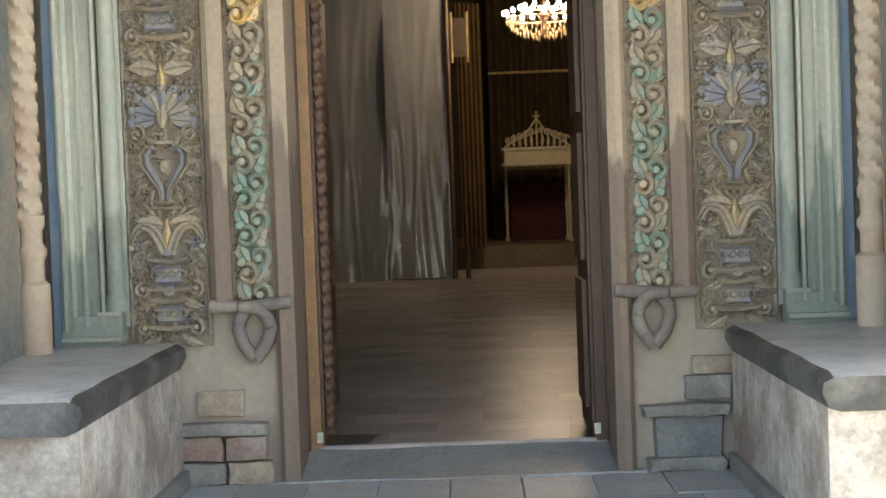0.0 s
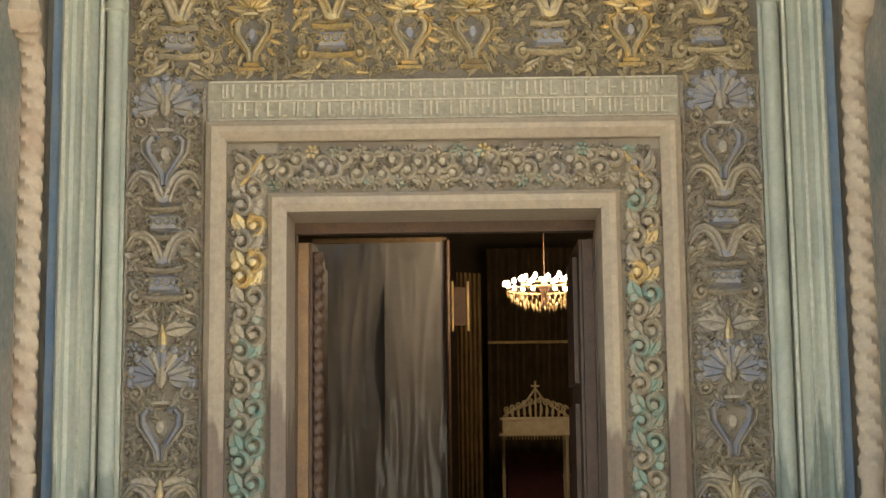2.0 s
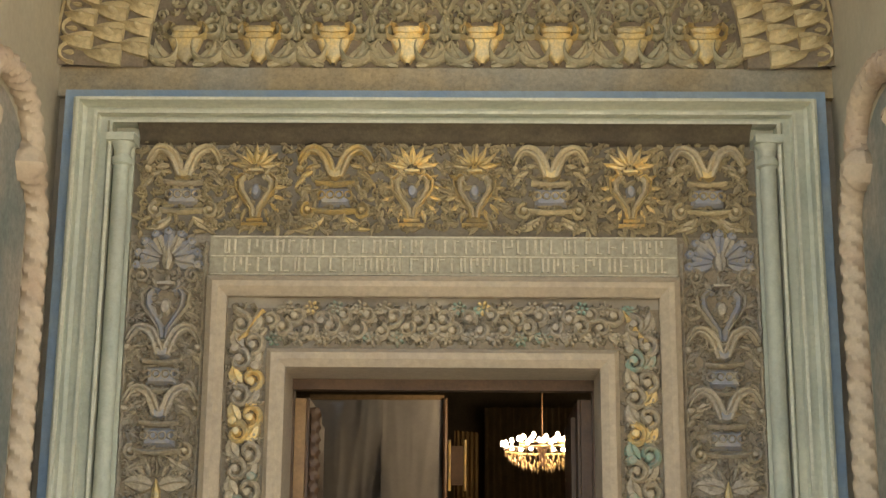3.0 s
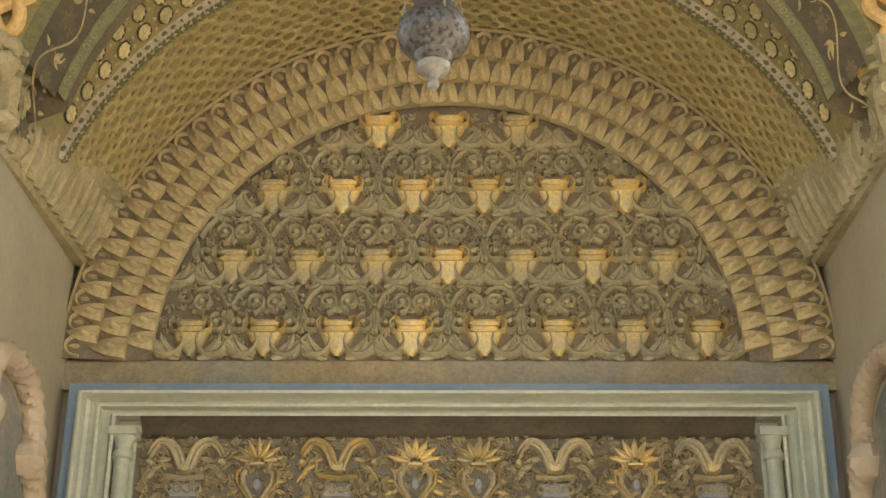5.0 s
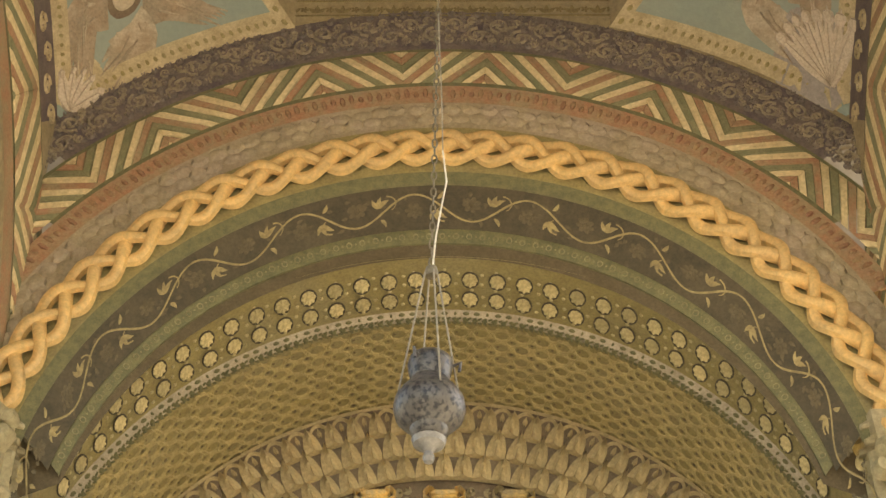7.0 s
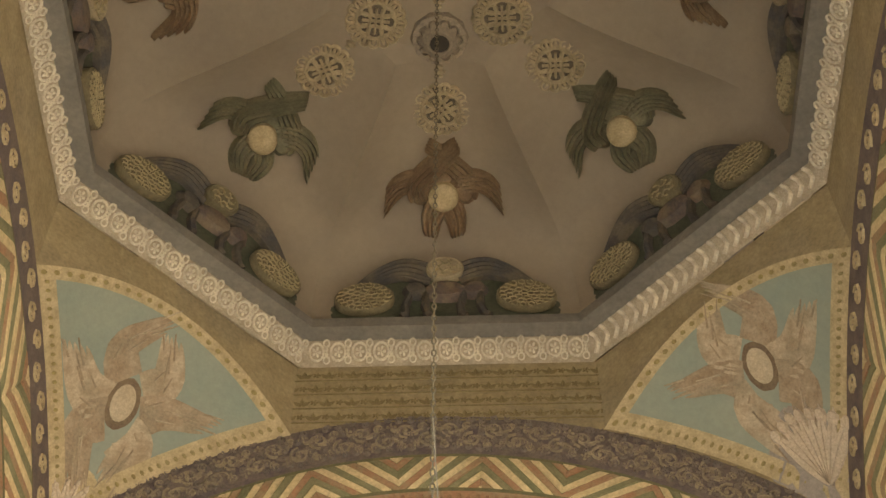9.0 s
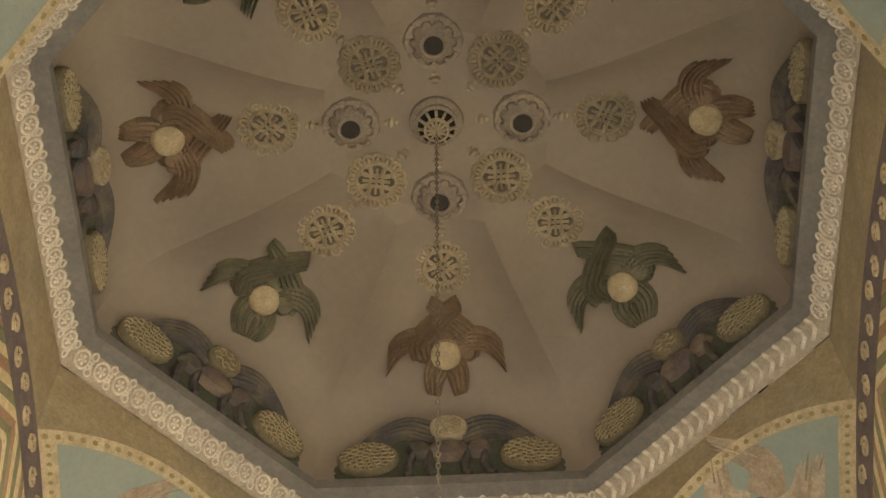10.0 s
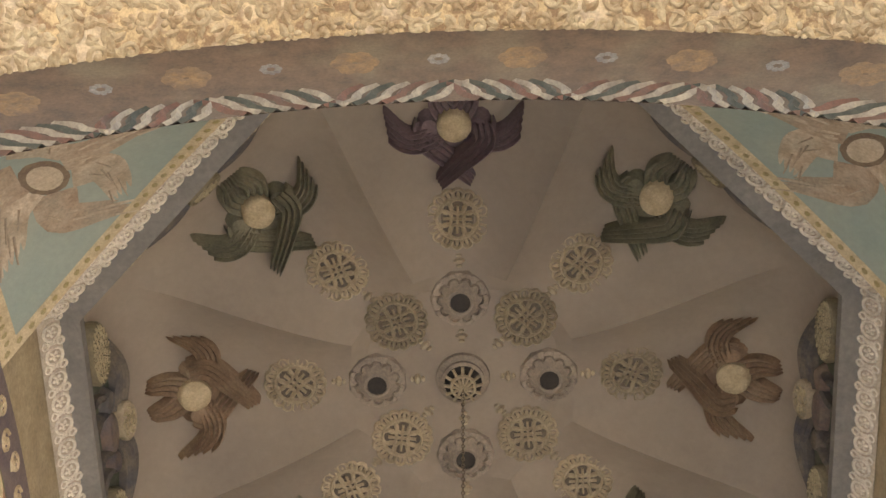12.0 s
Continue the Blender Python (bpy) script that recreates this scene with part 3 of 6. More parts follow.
for i in range(29):
    u, k = -0.93 + i * 1.86 / 28, (1, -1)[i % 2]
    carved.spiral(u + rnd.uniform(-0.012, 0.012), 3.09 + rnd.uniform(0.02, 0.055) * k, rnd.uniform(0.044, 0.066), -PI / 2 * k + rnd.uniform(-0.8, 0.8), 0.95, 0.019, 0.036, k)
    (gilt if i in (3, 17) else tint if i % 5 == 0 else carved).rosette(u + 0.02, 3.09 - 0.085 * k, 0.044, 0.036, 6, i)
    (tint if rnd.random() < 0.2 else carved).leaf(u + 0.03, 3.09 + 0.06 * k, 0.10, 0.032, 0.6 * k, 0.036, -k)
    carved.leaf(u - 0.02, 3.08 - 0.02 * k, 0.08, 0.022, PI + 0.5 * k, 0.028, k)
fill = Relief(place)
for sx in (-1, 1):
    foliage(fill, min(sx * 0.955, sx * 1.165), max(sx * 0.955, sx * 1.165), 0.97, 3.22, 0.055, rnd)
foliage(fill, -0.93, 0.93, 2.965, 3.225, 0.055, rnd)
tagged(part("foliage", fill, FILLC, portal), kind="stuff")
gilt.stroke([(-1.10, 2.99), (-1.06, 3.03), (-1.0, 3.12), (-0.97, 3.16)], 0.014, 0.035)
gilt.stroke([(1.10, 2.99), (1.06, 3.03), (1.0, 3.12), (0.97, 3.16)], 0.014, 0.035)
tagged(part("carved_leaves", carved, CARVE, portal), kind="stuff")
tagged(part("green_leaves", tint, GREEN, portal, "verdigris green paint on carved leaves"), kind="stuff")
tagged(part("gilded_leaves", gilt, GILT, portal), kind="stuff")

# band of writing, cut as plain bars in two lines
INSCR = material("pale_inscription_stone", (0.40, 0.36, 0.265), (0.33, 0.295, 0.215), 6)
m = Mesh()
m.box(-1.275, 1.275, D - 0.018, D + 0.01, 3.352, 3.575)
panel = part("inscription_panel", m, INSCR, portal, "pale stone band with two lines of carved letters")
m = Relief(lambda u, v, h: (u, D - 0.018 - h, v))
for v in (3.358, 3.46, 3.57):
    m.bar(-1.27, 1.27, v - 0.006, v + 0.006, 0.008)
for row in (3.372, 3.474):
    u = -1.20
    while u < 1.18:
        w = rnd.choice((0.02, 0.03, 0.035, 0.045))
        m.bar(u, u + 0.016, row, row + 0.082, 0.014)
        if rnd.random() < 0.75:
            m.bar(u + 0.016, u + w + 0.004, *rnd.choice(((row, row + 0.012), (row + 0.066, row + 0.078), (row + 0.034, row + 0.046))), 0.010)
        if rnd.random() < 0.5:
            m.bar(u + w, u + w + 0.015, row + rnd.choice((0, 0.035)), row + 0.082, 0.014)
        u += w + 0.032
part("letter_bars", m, material("light_letter_stone", (0.62, 0.55, 0.41), (0.52, 0.46, 0.34), 9), panel)

# twisted knots at the feet of the moulding
KNOT = material("brown_grey_rope_stone", (0.25, 0.205, 0.175), (0.18, 0.145, 0.125), 6, grime=(0.42, 0.37, 0.31), grime_scale=5, mottle=0.12)
for sx in (-1, 1):
    m = Mesh()
    for side in (-1, 1):
        start = [(1.285, 0.955), (1.20, 0.952), (1.12, 0.948)] if side > 0 else [(0.855, 0.968), (0.92, 0.962), (0.99, 0.955)]
        over = 0.095 if side > 0 else 0.07
        loop = [(1.055 + side * -0.035, 0.935), (1.055 - side * 0.078, 0.88), (1.055 - side * 0.085, 0.82), (1.055 - side * 0.06, 0.745), (1.055, 0.668)]
        line_ = start + [(1.055, 0.948)] + loop
        fine_ = []
        for i in range(len(line_) - 1):
            for j in range(4):
                f_ = j / 4
                fine_.append(tuple(a_ + (b_ - a_) * f_ for a_, b_ in zip(line_[i], line_[i + 1])))
        m.tube([(sx * x, D - (over if 8 < i < 22 else 0.06), z) for i, (x, z) in enumerate(fine_ + [line_[-1]])], 0.036, 10)
    part("knot", m, KNOT, portal, "stone rope knot at the foot of the moulding")

# slim colonnettes with capitals in the green frame
for sx in (-1, 1):
    m = Mesh()
    m.lathe([(0.0, 0.95), (0.06, 0.95), (0.06, 1.02), (0.045, 1.04), (0.045, 3.95), (0.06, 3.96), (0.06, 3.99), (0.045, 4.01), (0.05, 4.05), (0.075, 4.09), (0.075, 4.125), (0, 4.125)], (sx * 1.775, D - 0.085, 0), 14)
    m.box(sx * 1.775 - 0.075, sx * 1.775 + 0.075, D - 0.16, D, 4.08, 4.125)
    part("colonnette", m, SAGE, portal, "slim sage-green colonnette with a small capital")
    m = Mesh()
    lo, hi = sorted((sx * 1.74, sx * 2.06))
    m.box(lo, hi, D - 0.15, D + 0.01, 0.76, 0.80)
    m.box(lo, hi, D - 0.13, D + 0.01, 0.82, 0.88)
    lo, hi = sorted((sx * 1.74, sx * 1.99))
    m.box(lo, hi, D - 0.12, D + 0.01, 0.88, 0.93)
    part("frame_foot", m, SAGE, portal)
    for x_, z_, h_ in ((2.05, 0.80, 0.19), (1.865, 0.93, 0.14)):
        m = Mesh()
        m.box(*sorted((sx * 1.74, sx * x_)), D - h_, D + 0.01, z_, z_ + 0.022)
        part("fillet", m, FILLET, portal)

# worn stones at the foot of the jambs
rs_ = random.Random(12)
REDTUFF = material("red_tuff_block", (0.30, 0.185, 0.14), (0.36, 0.27, 0.21), 7, grime=(0.46, 0.41, 0.34), grime_scale=4, bump=0.5, fine=26)
GREYST = material("grey_foot_stone", (0.31, 0.285, 0.24), (0.22, 0.205, 0.18), 5, grime=(0.44, 0.41, 0.35), grime_scale=3, bump=0.5, fine=26)
for x0, x1, z0, z1, h, mt in ((-1.52, -1.24, 0.0, 0.115, 0.06, GREYST), (-1.23, -0.99, 0.0, 0.12, 0.05, TUFF), (-1.51, -1.25, 0.125, 0.265, 0.05, REDTUFF), (-1.24, -1.01, 0.13, 0.255, 0.07, REDTUFF), (-1.53, -1.0, 0.265, 0.33, 0.08, GREYST),
                             (-1.38, -1.14, 0.36, 0.50, 0.014, TUFF), (1.0, 1.42, 0.0, 0.07, 0.09, GREYST), (1.04, 1.40, 0.07, 0.29, 0.06, STONE), (0.98, 1.44, 0.29, 0.35, 0.09, GREYST), (1.22, 1.46, 0.37, 0.50, 0.03, GREYST), (1.25, 1.48, 0.505, 0.60, 0.025, TUFF)):
    m = Mesh()
    ring_ = [(x0 + (x1 - x0) * a_ + rs_.uniform(-0.012, 0.012), z0 + (z1 - z0) * b_ + rs_.uniform(-0.008, 0.008)) for a_, b_ in ((0, 0), (0.3, 0), (0.65, 0), (1, 0), (1, 0.5), (1, 1), (0.7, 1), (0.35, 1), (0, 1), (0, 0.5))]
    cx_, cz_ = (x0 + x1) / 2, (z0 + z1) / 2
    rows = [[(x, D + 0.02, z) for x, z in ring_], [(x, D - h * 0.6, z) for x, z in ring_]]
    for f_, k_ in ((0.94, 0.95), (0.6, 1.05)):
        rows.append([(cx_ + (x - cx_) * f_, D - h * k_ + rs_.uniform(-0.006, 0.006), cz_ + (z - cz_) * f_) for x, z in ring_])
    m.grid(rows, close_v=True)
    m.f.append(tuple(30 + k for k in range(10)))
    part("stone", m, mt, portal)

# tympanum: rows of gilded vases in a net of scrolls
VZ = (4.715, 5.16, 5.62, 6.06)
DULLGILT = material("rubbed_gilding", (0.52, 0.40, 0.20), (0.36, 0.30, 0.19), 9, rough=0.6, grime=(0.66, 0.47, 0.18), grime_scale=7)
vase = Relief(place)
vase.stroke([(-0.095, 0.088), (0, 0.080), (0.095, 0.088)], 0.008, 0.052)
vase.stroke([(-0.078, 0.050), (0, 0.042), (0.078, 0.050)], 0.008, 0.052)
vase.stroke([(-0.095, 0.014), (-0.05, 0.002), (0.05, 0.002), (0.095, 0.014)], 0.008, 0.054)
prof = [(0.098, 0.088), (0.086, 0.058), (0.084, 0.040), (0.102, 0.020), (0.102, 0.000), (0.080, -0.055), (0.050, -0.105), (0.024, -0.135), (0.012, -0.155)]
vase.grid([[(r * math.cos(PI * k / 10), -0.066 * math.sin(PI * k / 10) ** 0.4 * (0.82 + 0.18 * r / 0.1), z) for k in range(11)] for r, z in prof])
for k in (-1, 1):
    vase.stroke([(k * 0.085, 0.012), (k * 0.122, 0.035), (k * 0.128, 0.080), (k * 0.100, 0.112), (k * 0.070, 0.100), (k * 0.078, 0.078)], 0.0125, 0.058, 0.25)
vase.v = [(x, y - D if y > 4 else y, z) for x, y, z in vase.v]
dull_mesh = vase.data("vase", DULLGILT)
vase_mesh = vase.data("vase", GILT)
TYMP = material("tympanum_carving", (0.48, 0.39, 0.235), (0.36, 0.315, 0.205), 7, grime=(0.33, 0.31, 0.22), grime_scale=2.5)
leaves, scrolls = Relief(place), Relief(place)


def inside(u, v, r=1.67):
    return math.hypot(u, v - 4.545) < r and v > 4.57


for j, (z, n) in enumerate(zip(VZ, (8, 7, 6, 3))):
    for i in range(n):
        ob = part("vase", dull_mesh if (j, i) in ((1, 0), (1, 1), (1, 2), (1, 4), (1, 6), (2, 0), (3, 2), (0, 0), (0, 6)) else vase_mesh, None, portal)
        ob.location, ob.scale = ((i - (n - 1) / 2) * 0.42, D, z), (0.95, 0.9, 0.9)
    for i in range(-5, 6):
        u = (i + (0.5 if n % 2 == 0 else 0.0)) * 0.42
        for k in (-1, 1):
            if inside(u + k * 0.16, z - 0.05):
                leaves.arcstroke(u + k * 0.125, z - 0.04, 0.085, PI / 2 - k * 2.0, PI / 2 - k * 5.2, 0.030, 0.045, 0.45)
                leaves.leaf(u + k * 0.05, z - 0.15, 0.20, 0.042, PI / 2 - k * 1.25, 0.04, k * 1.2)
                leaves.leaf(u + k * 0.17, z - 0.14, 0.17, 0.032, PI / 2 - k * 0.2, 0.04, -k * 0.6)
            if inside(u + k * 0.17, z + 0.15):
                scrolls.spiral(u + k * 0.155, z + 0.07, 0.062, PI / 2, 1.2, 0.017, 0.04, k)
                scrolls.spiral(u + k * 0.065, z + 0.20, 0.065, -PI / 2, 1.2, 0.017, 0.04, -k)
                scrolls.leaf(u + k * 0.20, z + 0.0, 0.17, 0.030, PI / 2 - k * 0.3, 0.036, k * 0.4)
                scrolls.leaf(u, z + 0.13, 0.16, 0.026, PI / 2 - k * 0.6, 0.034)
                scrolls.stroke([(u + k * 0.02, z + 0.28), (u + k * 0.10, z + 0.30), (u + k * 0.16, z + 0.25), (u + k * 0.2, z + 0.17)], 0.016, 0.034)
        if inside(u + 0.21, z + 0.2):
            scrolls.rosette(u + 0.21, z + 0.21, 0.05, 0.03, 4)
            scrolls.stroke([(u + 0.15, z + 0.27), (u + 0.21, z + 0.33), (u + 0.27, z + 0.27), (u + 0.21, z + 0.235), (u + 0.15, z + 0.27)], 0.009, 0.026)
small = Relief(place)
foliage(small, -1.66, 1.66, 4.58, 6.22, 0.074, random.Random(21), lambda u, v: inside(u, v, 1.66) and not any(abs(u - (i - (n - 1) / 2) * 0.42) < 0.13 and -0.16 < v - z < 0.13 for z, n in zip(VZ, (8, 7, 6, 3)) for i in range(n)))
tagged(part("small_scrolls", small, TYMP, portal), kind="stuff")
tagged(part("scroll_leaves", leaves, TYMP, portal), kind="stuff")
tagged(part("scrolls", scrolls, TYMP, portal), kind="stuff")

# three tiers of pointed leaves round the tympanum
SCALE = material("honey_carved_stone", (0.56, 0.44, 0.245), (0.43, 0.34, 0.195), 6, spread=0.12)
leafy = Mesh()
rows = []
for i in range(9):
    q = i / 8
    w_ = 0.066 * max(0.0, 1 - q ** 2.0) ** 0.8 + 0.002
    top = 0.05 + 0.055 * math.sin(PI * (0.25 + 0.6 * q))
    rows.append([(w_ * f, -top * g, -0.03 + 0.205 * q) for f, g in ((-1, 0.0), (-0.92, 0.45), (-0.55, 0.5), (-0.16, 0.72), (0, 1.0), (0.16, 0.72), (0.55, 0.5), (0.92, 0.45), (1, 0.0))])
leafy.grid(rows)
leafy.add(rows[0], [tuple(range(9))])
# a small almond rises on each leaf
leafy.add([(0.032 * math.cos(2 * PI * k / 10), -0.055, 0.04 + 0.05 * math.sin(2 * PI * k / 10)) for k in range(10)] + [(0, -0.118, 0.055)], [(k, (k + 1) % 10, 10) for k in range(10)])
leaf_mesh = leafy.data("leaf", SCALE)
for tier, (r, n, sc) in enumerate(((1.70, 46, 0.9), (1.85, 46, 1.0), (2.01, 46, 0.85))):
    for i in range(n):
        a = PI * (i + (0.5 if tier % 2 else 0.02)) / n
        if not 0.01 < a < PI - 0.01:
            continue
        ob = part("leaf", leaf_mesh, None, portal)
        ob.matrix_basis = Matrix.Translation((r * math.cos(a), D - 0.035 - 0.02 * tier, 4.545 + r * math.sin(a))) @ Matrix.Rotation(PI / 2 - a, 4, "Y") @ Matrix.Diagonal((sc, 1, sc, 1))

m = Relief(lambda u, v, h: ((2.08 + v) * math.cos(u / 2.08), D - 0.088 - h, 4.545 + (2.08 + v) * math.sin(u / 2.08)))
for i in range(46):
    u = 2.08 * PI * (i + 0.5) / 46
    m.arcstroke(u, 0.0, 0.062, 0, PI, 0.011, 0.034, 0, 8, 1.35)
    m.leaf(u, 0.0, 0.065, 0.016, PI / 2, 0.026)
m.stroke([(2.08 * PI * k / 90, 0.105) for k in range(91)], 0.010, 0.034)
tagged(part("arch_edging", m, SCALE, portal, "row of small carved arches"), kind="stuff")

# ---------------------------------------------------------------- vault ornament
def vault_place(r, zc):
    return lambda s, y, h: ((r - h) * math.cos(s / r), y, zc + (r - h) * math.sin(s / r))


net, holes = Relief(vault_place(2.198, 4.545)), Relief(vault_place(2.198, 4.545))
cell, L = 0.122, PI * 2.198
for i in range(5, int(L / cell) - 5):
    for j in range(7):
        u, v = (i + 0.5) * cell, 7.10 + (j + 0.5) * cell
        for q in range(8):
            a = q * PI / 4 + PI / 8
            p0, p1 = (u + 0.066 * math.cos(a), v + 0.066 * math.sin(a)), (u + 0.066 * math.cos(a + PI / 2), v + 0.066 * math.sin(a + PI / 2))
            net.stroke([p0, p1], 0.0068, 0.012)
        # dark blobs paint the shade of holes onto the solid vault
        for du, dv, rr in ((0.061, 0.061, rnd.uniform(0.006, 0.014)), (0.02, 0.0, rnd.uniform(0.003, 0.010))):
            holes.blob(u + du, v + dv, rr, rr, 0.004, 0, 8)
NET = material("gilt_olive_lattice", (0.50, 0.39, 0.18), (0.36, 0.285, 0.135), 9)
tagged(part("lattice_holes", holes, material("lattice_hole_shade", (0.13, 0.10, 0.05), (0.20, 0.15, 0.075), 9), vault), kind="stuff")
tagged(part("lattice", net, NET, vault, "raised star lattice in dull gold"), kind="stuff")
beads = Relief(vault_place(2.165, 4.545))
for i in range(int(PI * 2.165 / 0.055)):
    if 0.37 < (i + 0.5) * 0.055 / 2.165 < PI - 0.37:
        beads.blob((i + 0.5) * 0.055, 7.0, 0.018, 0.017, 0.016, 0, 6)
for i in range(int(PI * 2.165 / 0.03)):
    u = i * 0.03
    if 0.37 < u / 2.165 < PI - 0.37:
        beads.stroke([(u, 6.972), (u + 0.018, 6.984)], 0.005, 0.01)
        beads.stroke([(u, 7.028), (u + 0.018, 7.016)], 0.005, 0.01)
tagged(part("bead_row", beads, PALEGREEN, vault), kind="stuff")
ovals = Relief(lambda u, v, h: ((2.195 + v) * math.cos(u / 2.195), 6.974 - h, 4.545 + (2.195 + v) * math.sin(u / 2.195)))
for i in range(int(PI * 2.195 / 0.062)):
    u = (i + 0.5) * 0.062
    if 0.38 < u / 2.195 < PI - 0.38:
        ovals.blob(u, 0, 0.020 if i % 3 else 0.008, 0.014, 0.008, 0, 8)
tagged(part("dark_ovals", ovals, PALEGREEN, vault), kind="stuff")
star = Relief(lambda u, v, h: (u, v, h))
for k in range(8):
    star.leaf(0, 0, 0.054, 0.022, k * PI / 4, 0.008)
star.blob(0, 0, 0.034, 0.034, 0.009, 0, 8)
STAR = material("cream_gilt_star", (0.64, 0.53, 0.29), (0.50, 0.40, 0.20), 12, spread=0.25)
ring = Relief(lambda u, v, h: (u, v, h))
ring.arcstroke(0, 0, 0.054, 0, 2 * PI, 0.005, 0.006, 0, 16)
star_mesh, ring_mesh = star.data("star", STAR), ring.data("star_ring", DARKGREEN)
for y in (6.86, 6.70):
    for i in range(45):
        a = PI * (i + 0.5) / 45
        if not 0.42 < a < PI - 0.42:
            continue
        r, zc = 2.203, 4.545 + (6.97 - y) * 0.087
        m4 = Matrix.Translation((r * math.cos(a), y, zc + r * math.sin(a))) @ Matrix.Rotation(PI / 2 - a, 4, "Y") @ Matrix.Rotation(PI, 4, "X")
        for nm, me in (("star", star_mesh), ("star_ring", ring_mesh)):
            ob = part(nm, me, None, vault)
            ob.matrix_basis = m4 @ Matrix.Diagonal((0.86, 1.30, 1, 1))

dots = Relief(lambda u, v, h: ((2.205 - h) * math.cos(u), v, 4.545 + (6.97 - v) * 0.087 + (2.205 - h) * math.sin(u)))
for i in range(45):
    for y, e in ((6.78, 0.0), (6.92, 0.0), (6.63, 0.0), (6.74, 0.5), (6.83, 0.5), (6.66, 0.5), (6.90, 0.5)):
        a = PI * (i + 0.5 + e) / 45
        if 0.42 < a < PI - 0.42:
            dots.blob(a + rnd.uniform(-0.006, 0.006), y + rnd.uniform(-0.01, 0.01), 0.006, 0.013, 0.008, 0, 6)
tagged(part("pale_dots", dots, STAR, vault), kind="stuff")

# rings along the green fillet
m = Relief(lambda u, v, h: ((1.98 + v - 0.3 * h) * math.cos(u / 1.98), 6.476 - 0.5 * v - h, 4.922 + (1.98 + v) * math.sin(u / 1.98)))
for i in range(int(PI * 1.98 / 0.075)):
    if 0.26 < (i + 0.5) * 0.075 / 1.98 < PI - 0.26:
        m.arcstroke((i + 0.5) * 0.075, 0.0, 0.015, 0, 2 * PI, 0.0035, 0.006, 0, 8)
        m.blob((i + 1.0) * 0.075, 0.0, 0.007, 0.007, 0.006, 0, 6)
tagged(part("fillet_marks", m, material("dull_cream_rings", (0.30, 0.26, 0.14), (0.22, 0.19, 0.10), 14), vault), kind="stuff")

# vine painted along the dark band


def band_place(s, q, h):
    """Along the splayed dark band: s from one foot to the other (radians), q across it."""
    y, zc, r = 6.47 + (6.38 - 6.47) * q, 4.945 + 0.125 * q, 2.003 + 0.127 * q
    return ((r - h) * math.cos(s), y - h * 0.6, zc + (r - h) * math.sin(s))


vine = Relief(lambda u, v, h: band_place(u / 2.03, 0.5 + v / 0.30, h * 0.25))
pts = [(PI * 2.03 * i / 500, 0.092 * math.sin(PI * i / 500 * 20)) for i in range(501)]
for i in range(0, 500, 50):
    vine.stroke(pts[i:i + 51], 0.007, 0.02)
dim = Relief(lambda u, v, h: band_place(u / 2.03, 0.5 + v / 0.30, h * 0.2))
for i in range(20):
    u, k = PI * 2.03 * (i + 0.5) / 20, (1, -1)[i % 2]
    dim.rosette(u, -0.02 * k, 0.055, 0.02, 7, i)
    for j in range(7):
        dim.leaf(u + rnd.uniform(-0.16, 0.16), rnd.uniform(-0.11, 0.11), rnd.uniform(0.03, 0.05), 0.012, rnd.uniform(0, 2 * PI), 0.016, 0.8)
    vine.arcstroke(u + 0.15, 0.045 * k, 0.05, PI / 2 * k, PI / 2 * k + 2.6, 0.006, 0.02, 0.6, 8)
    for j in range(3):
        vine.leaf(u + 0.19, 0.02 * k, 0.075, 0.015, k * (0.5 + 0.7 * j), 0.02, k)
    vine.leaf(u - 0.13, 0.06 * k, 0.06, 0.012, PI - k * 0.6, 0.02, -k)
part("dim_flowers", dim, material("dull_brown_flowers", (0.15, 0.115, 0.065), (0.10, 0.08, 0.045), 14), vault)
part("vine", vine, material("faded_gold_paint", (0.44, 0.34, 0.16), (0.26, 0.20, 0.10), 14), vault, "painted gold vine scroll")

# three-strand plait
for k in range(3):
    m = Mesh()
    rows, n = [], 420
    for i in range(n + 1):
        s = radians(8) + radians(164) * i / n
        ph = s * 2.33 / 0.66 * 2 * PI + k * 2 * PI / 3
        rr, hh = 2.328 + 0.090 * math.sin(ph), 0.045 + 0.022 * math.sin(2 * ph + 0.6)
        slope = 0.090 * math.cos(ph) * 2 * PI / 0.66
        w = 0.0365 * math.sqrt(1 + slope * slope)
        c, sn = math.cos(s), math.sin(s)
        rows.append([((rr + w * f) * c, EY - 0.01 - hh - z, 5.12 + (rr + w * f) * sn) for f, z in ((-1, -0.03), (-0.8, 0.004), (-0.3, 0.016), (0.3, 0.016), (0.8, 0.004), (1, -0.03))])
    m.grid(rows)
    part("strand", m, BRAID, vault, "golden ochre strand of a carved plait")

# scalloped stone band, dark figures on the red band, chevrons and purple scrolls on the arch face


def face_place(cz=5.28, y=EY):
    return lambda s, r, h: (r * math.cos(s), y - h, cz + r * math.sin(s))


def clipped(poly, f):
    """The part of a convex polygon where f is not negative."""
    out = []
    for i, p in enumerate(poly):
        q = poly[(i + 1) % len(poly)]
        fp, fq = f(p), f(q)
        if fp >= 0:
            out.append(p)
        if fp * fq < 0:
            t = fp / (fp - fq)
            out.append((p[0] + (q[0] - p[0]) * t, p[1] + (q[1] - p[1]) * t))
    return out


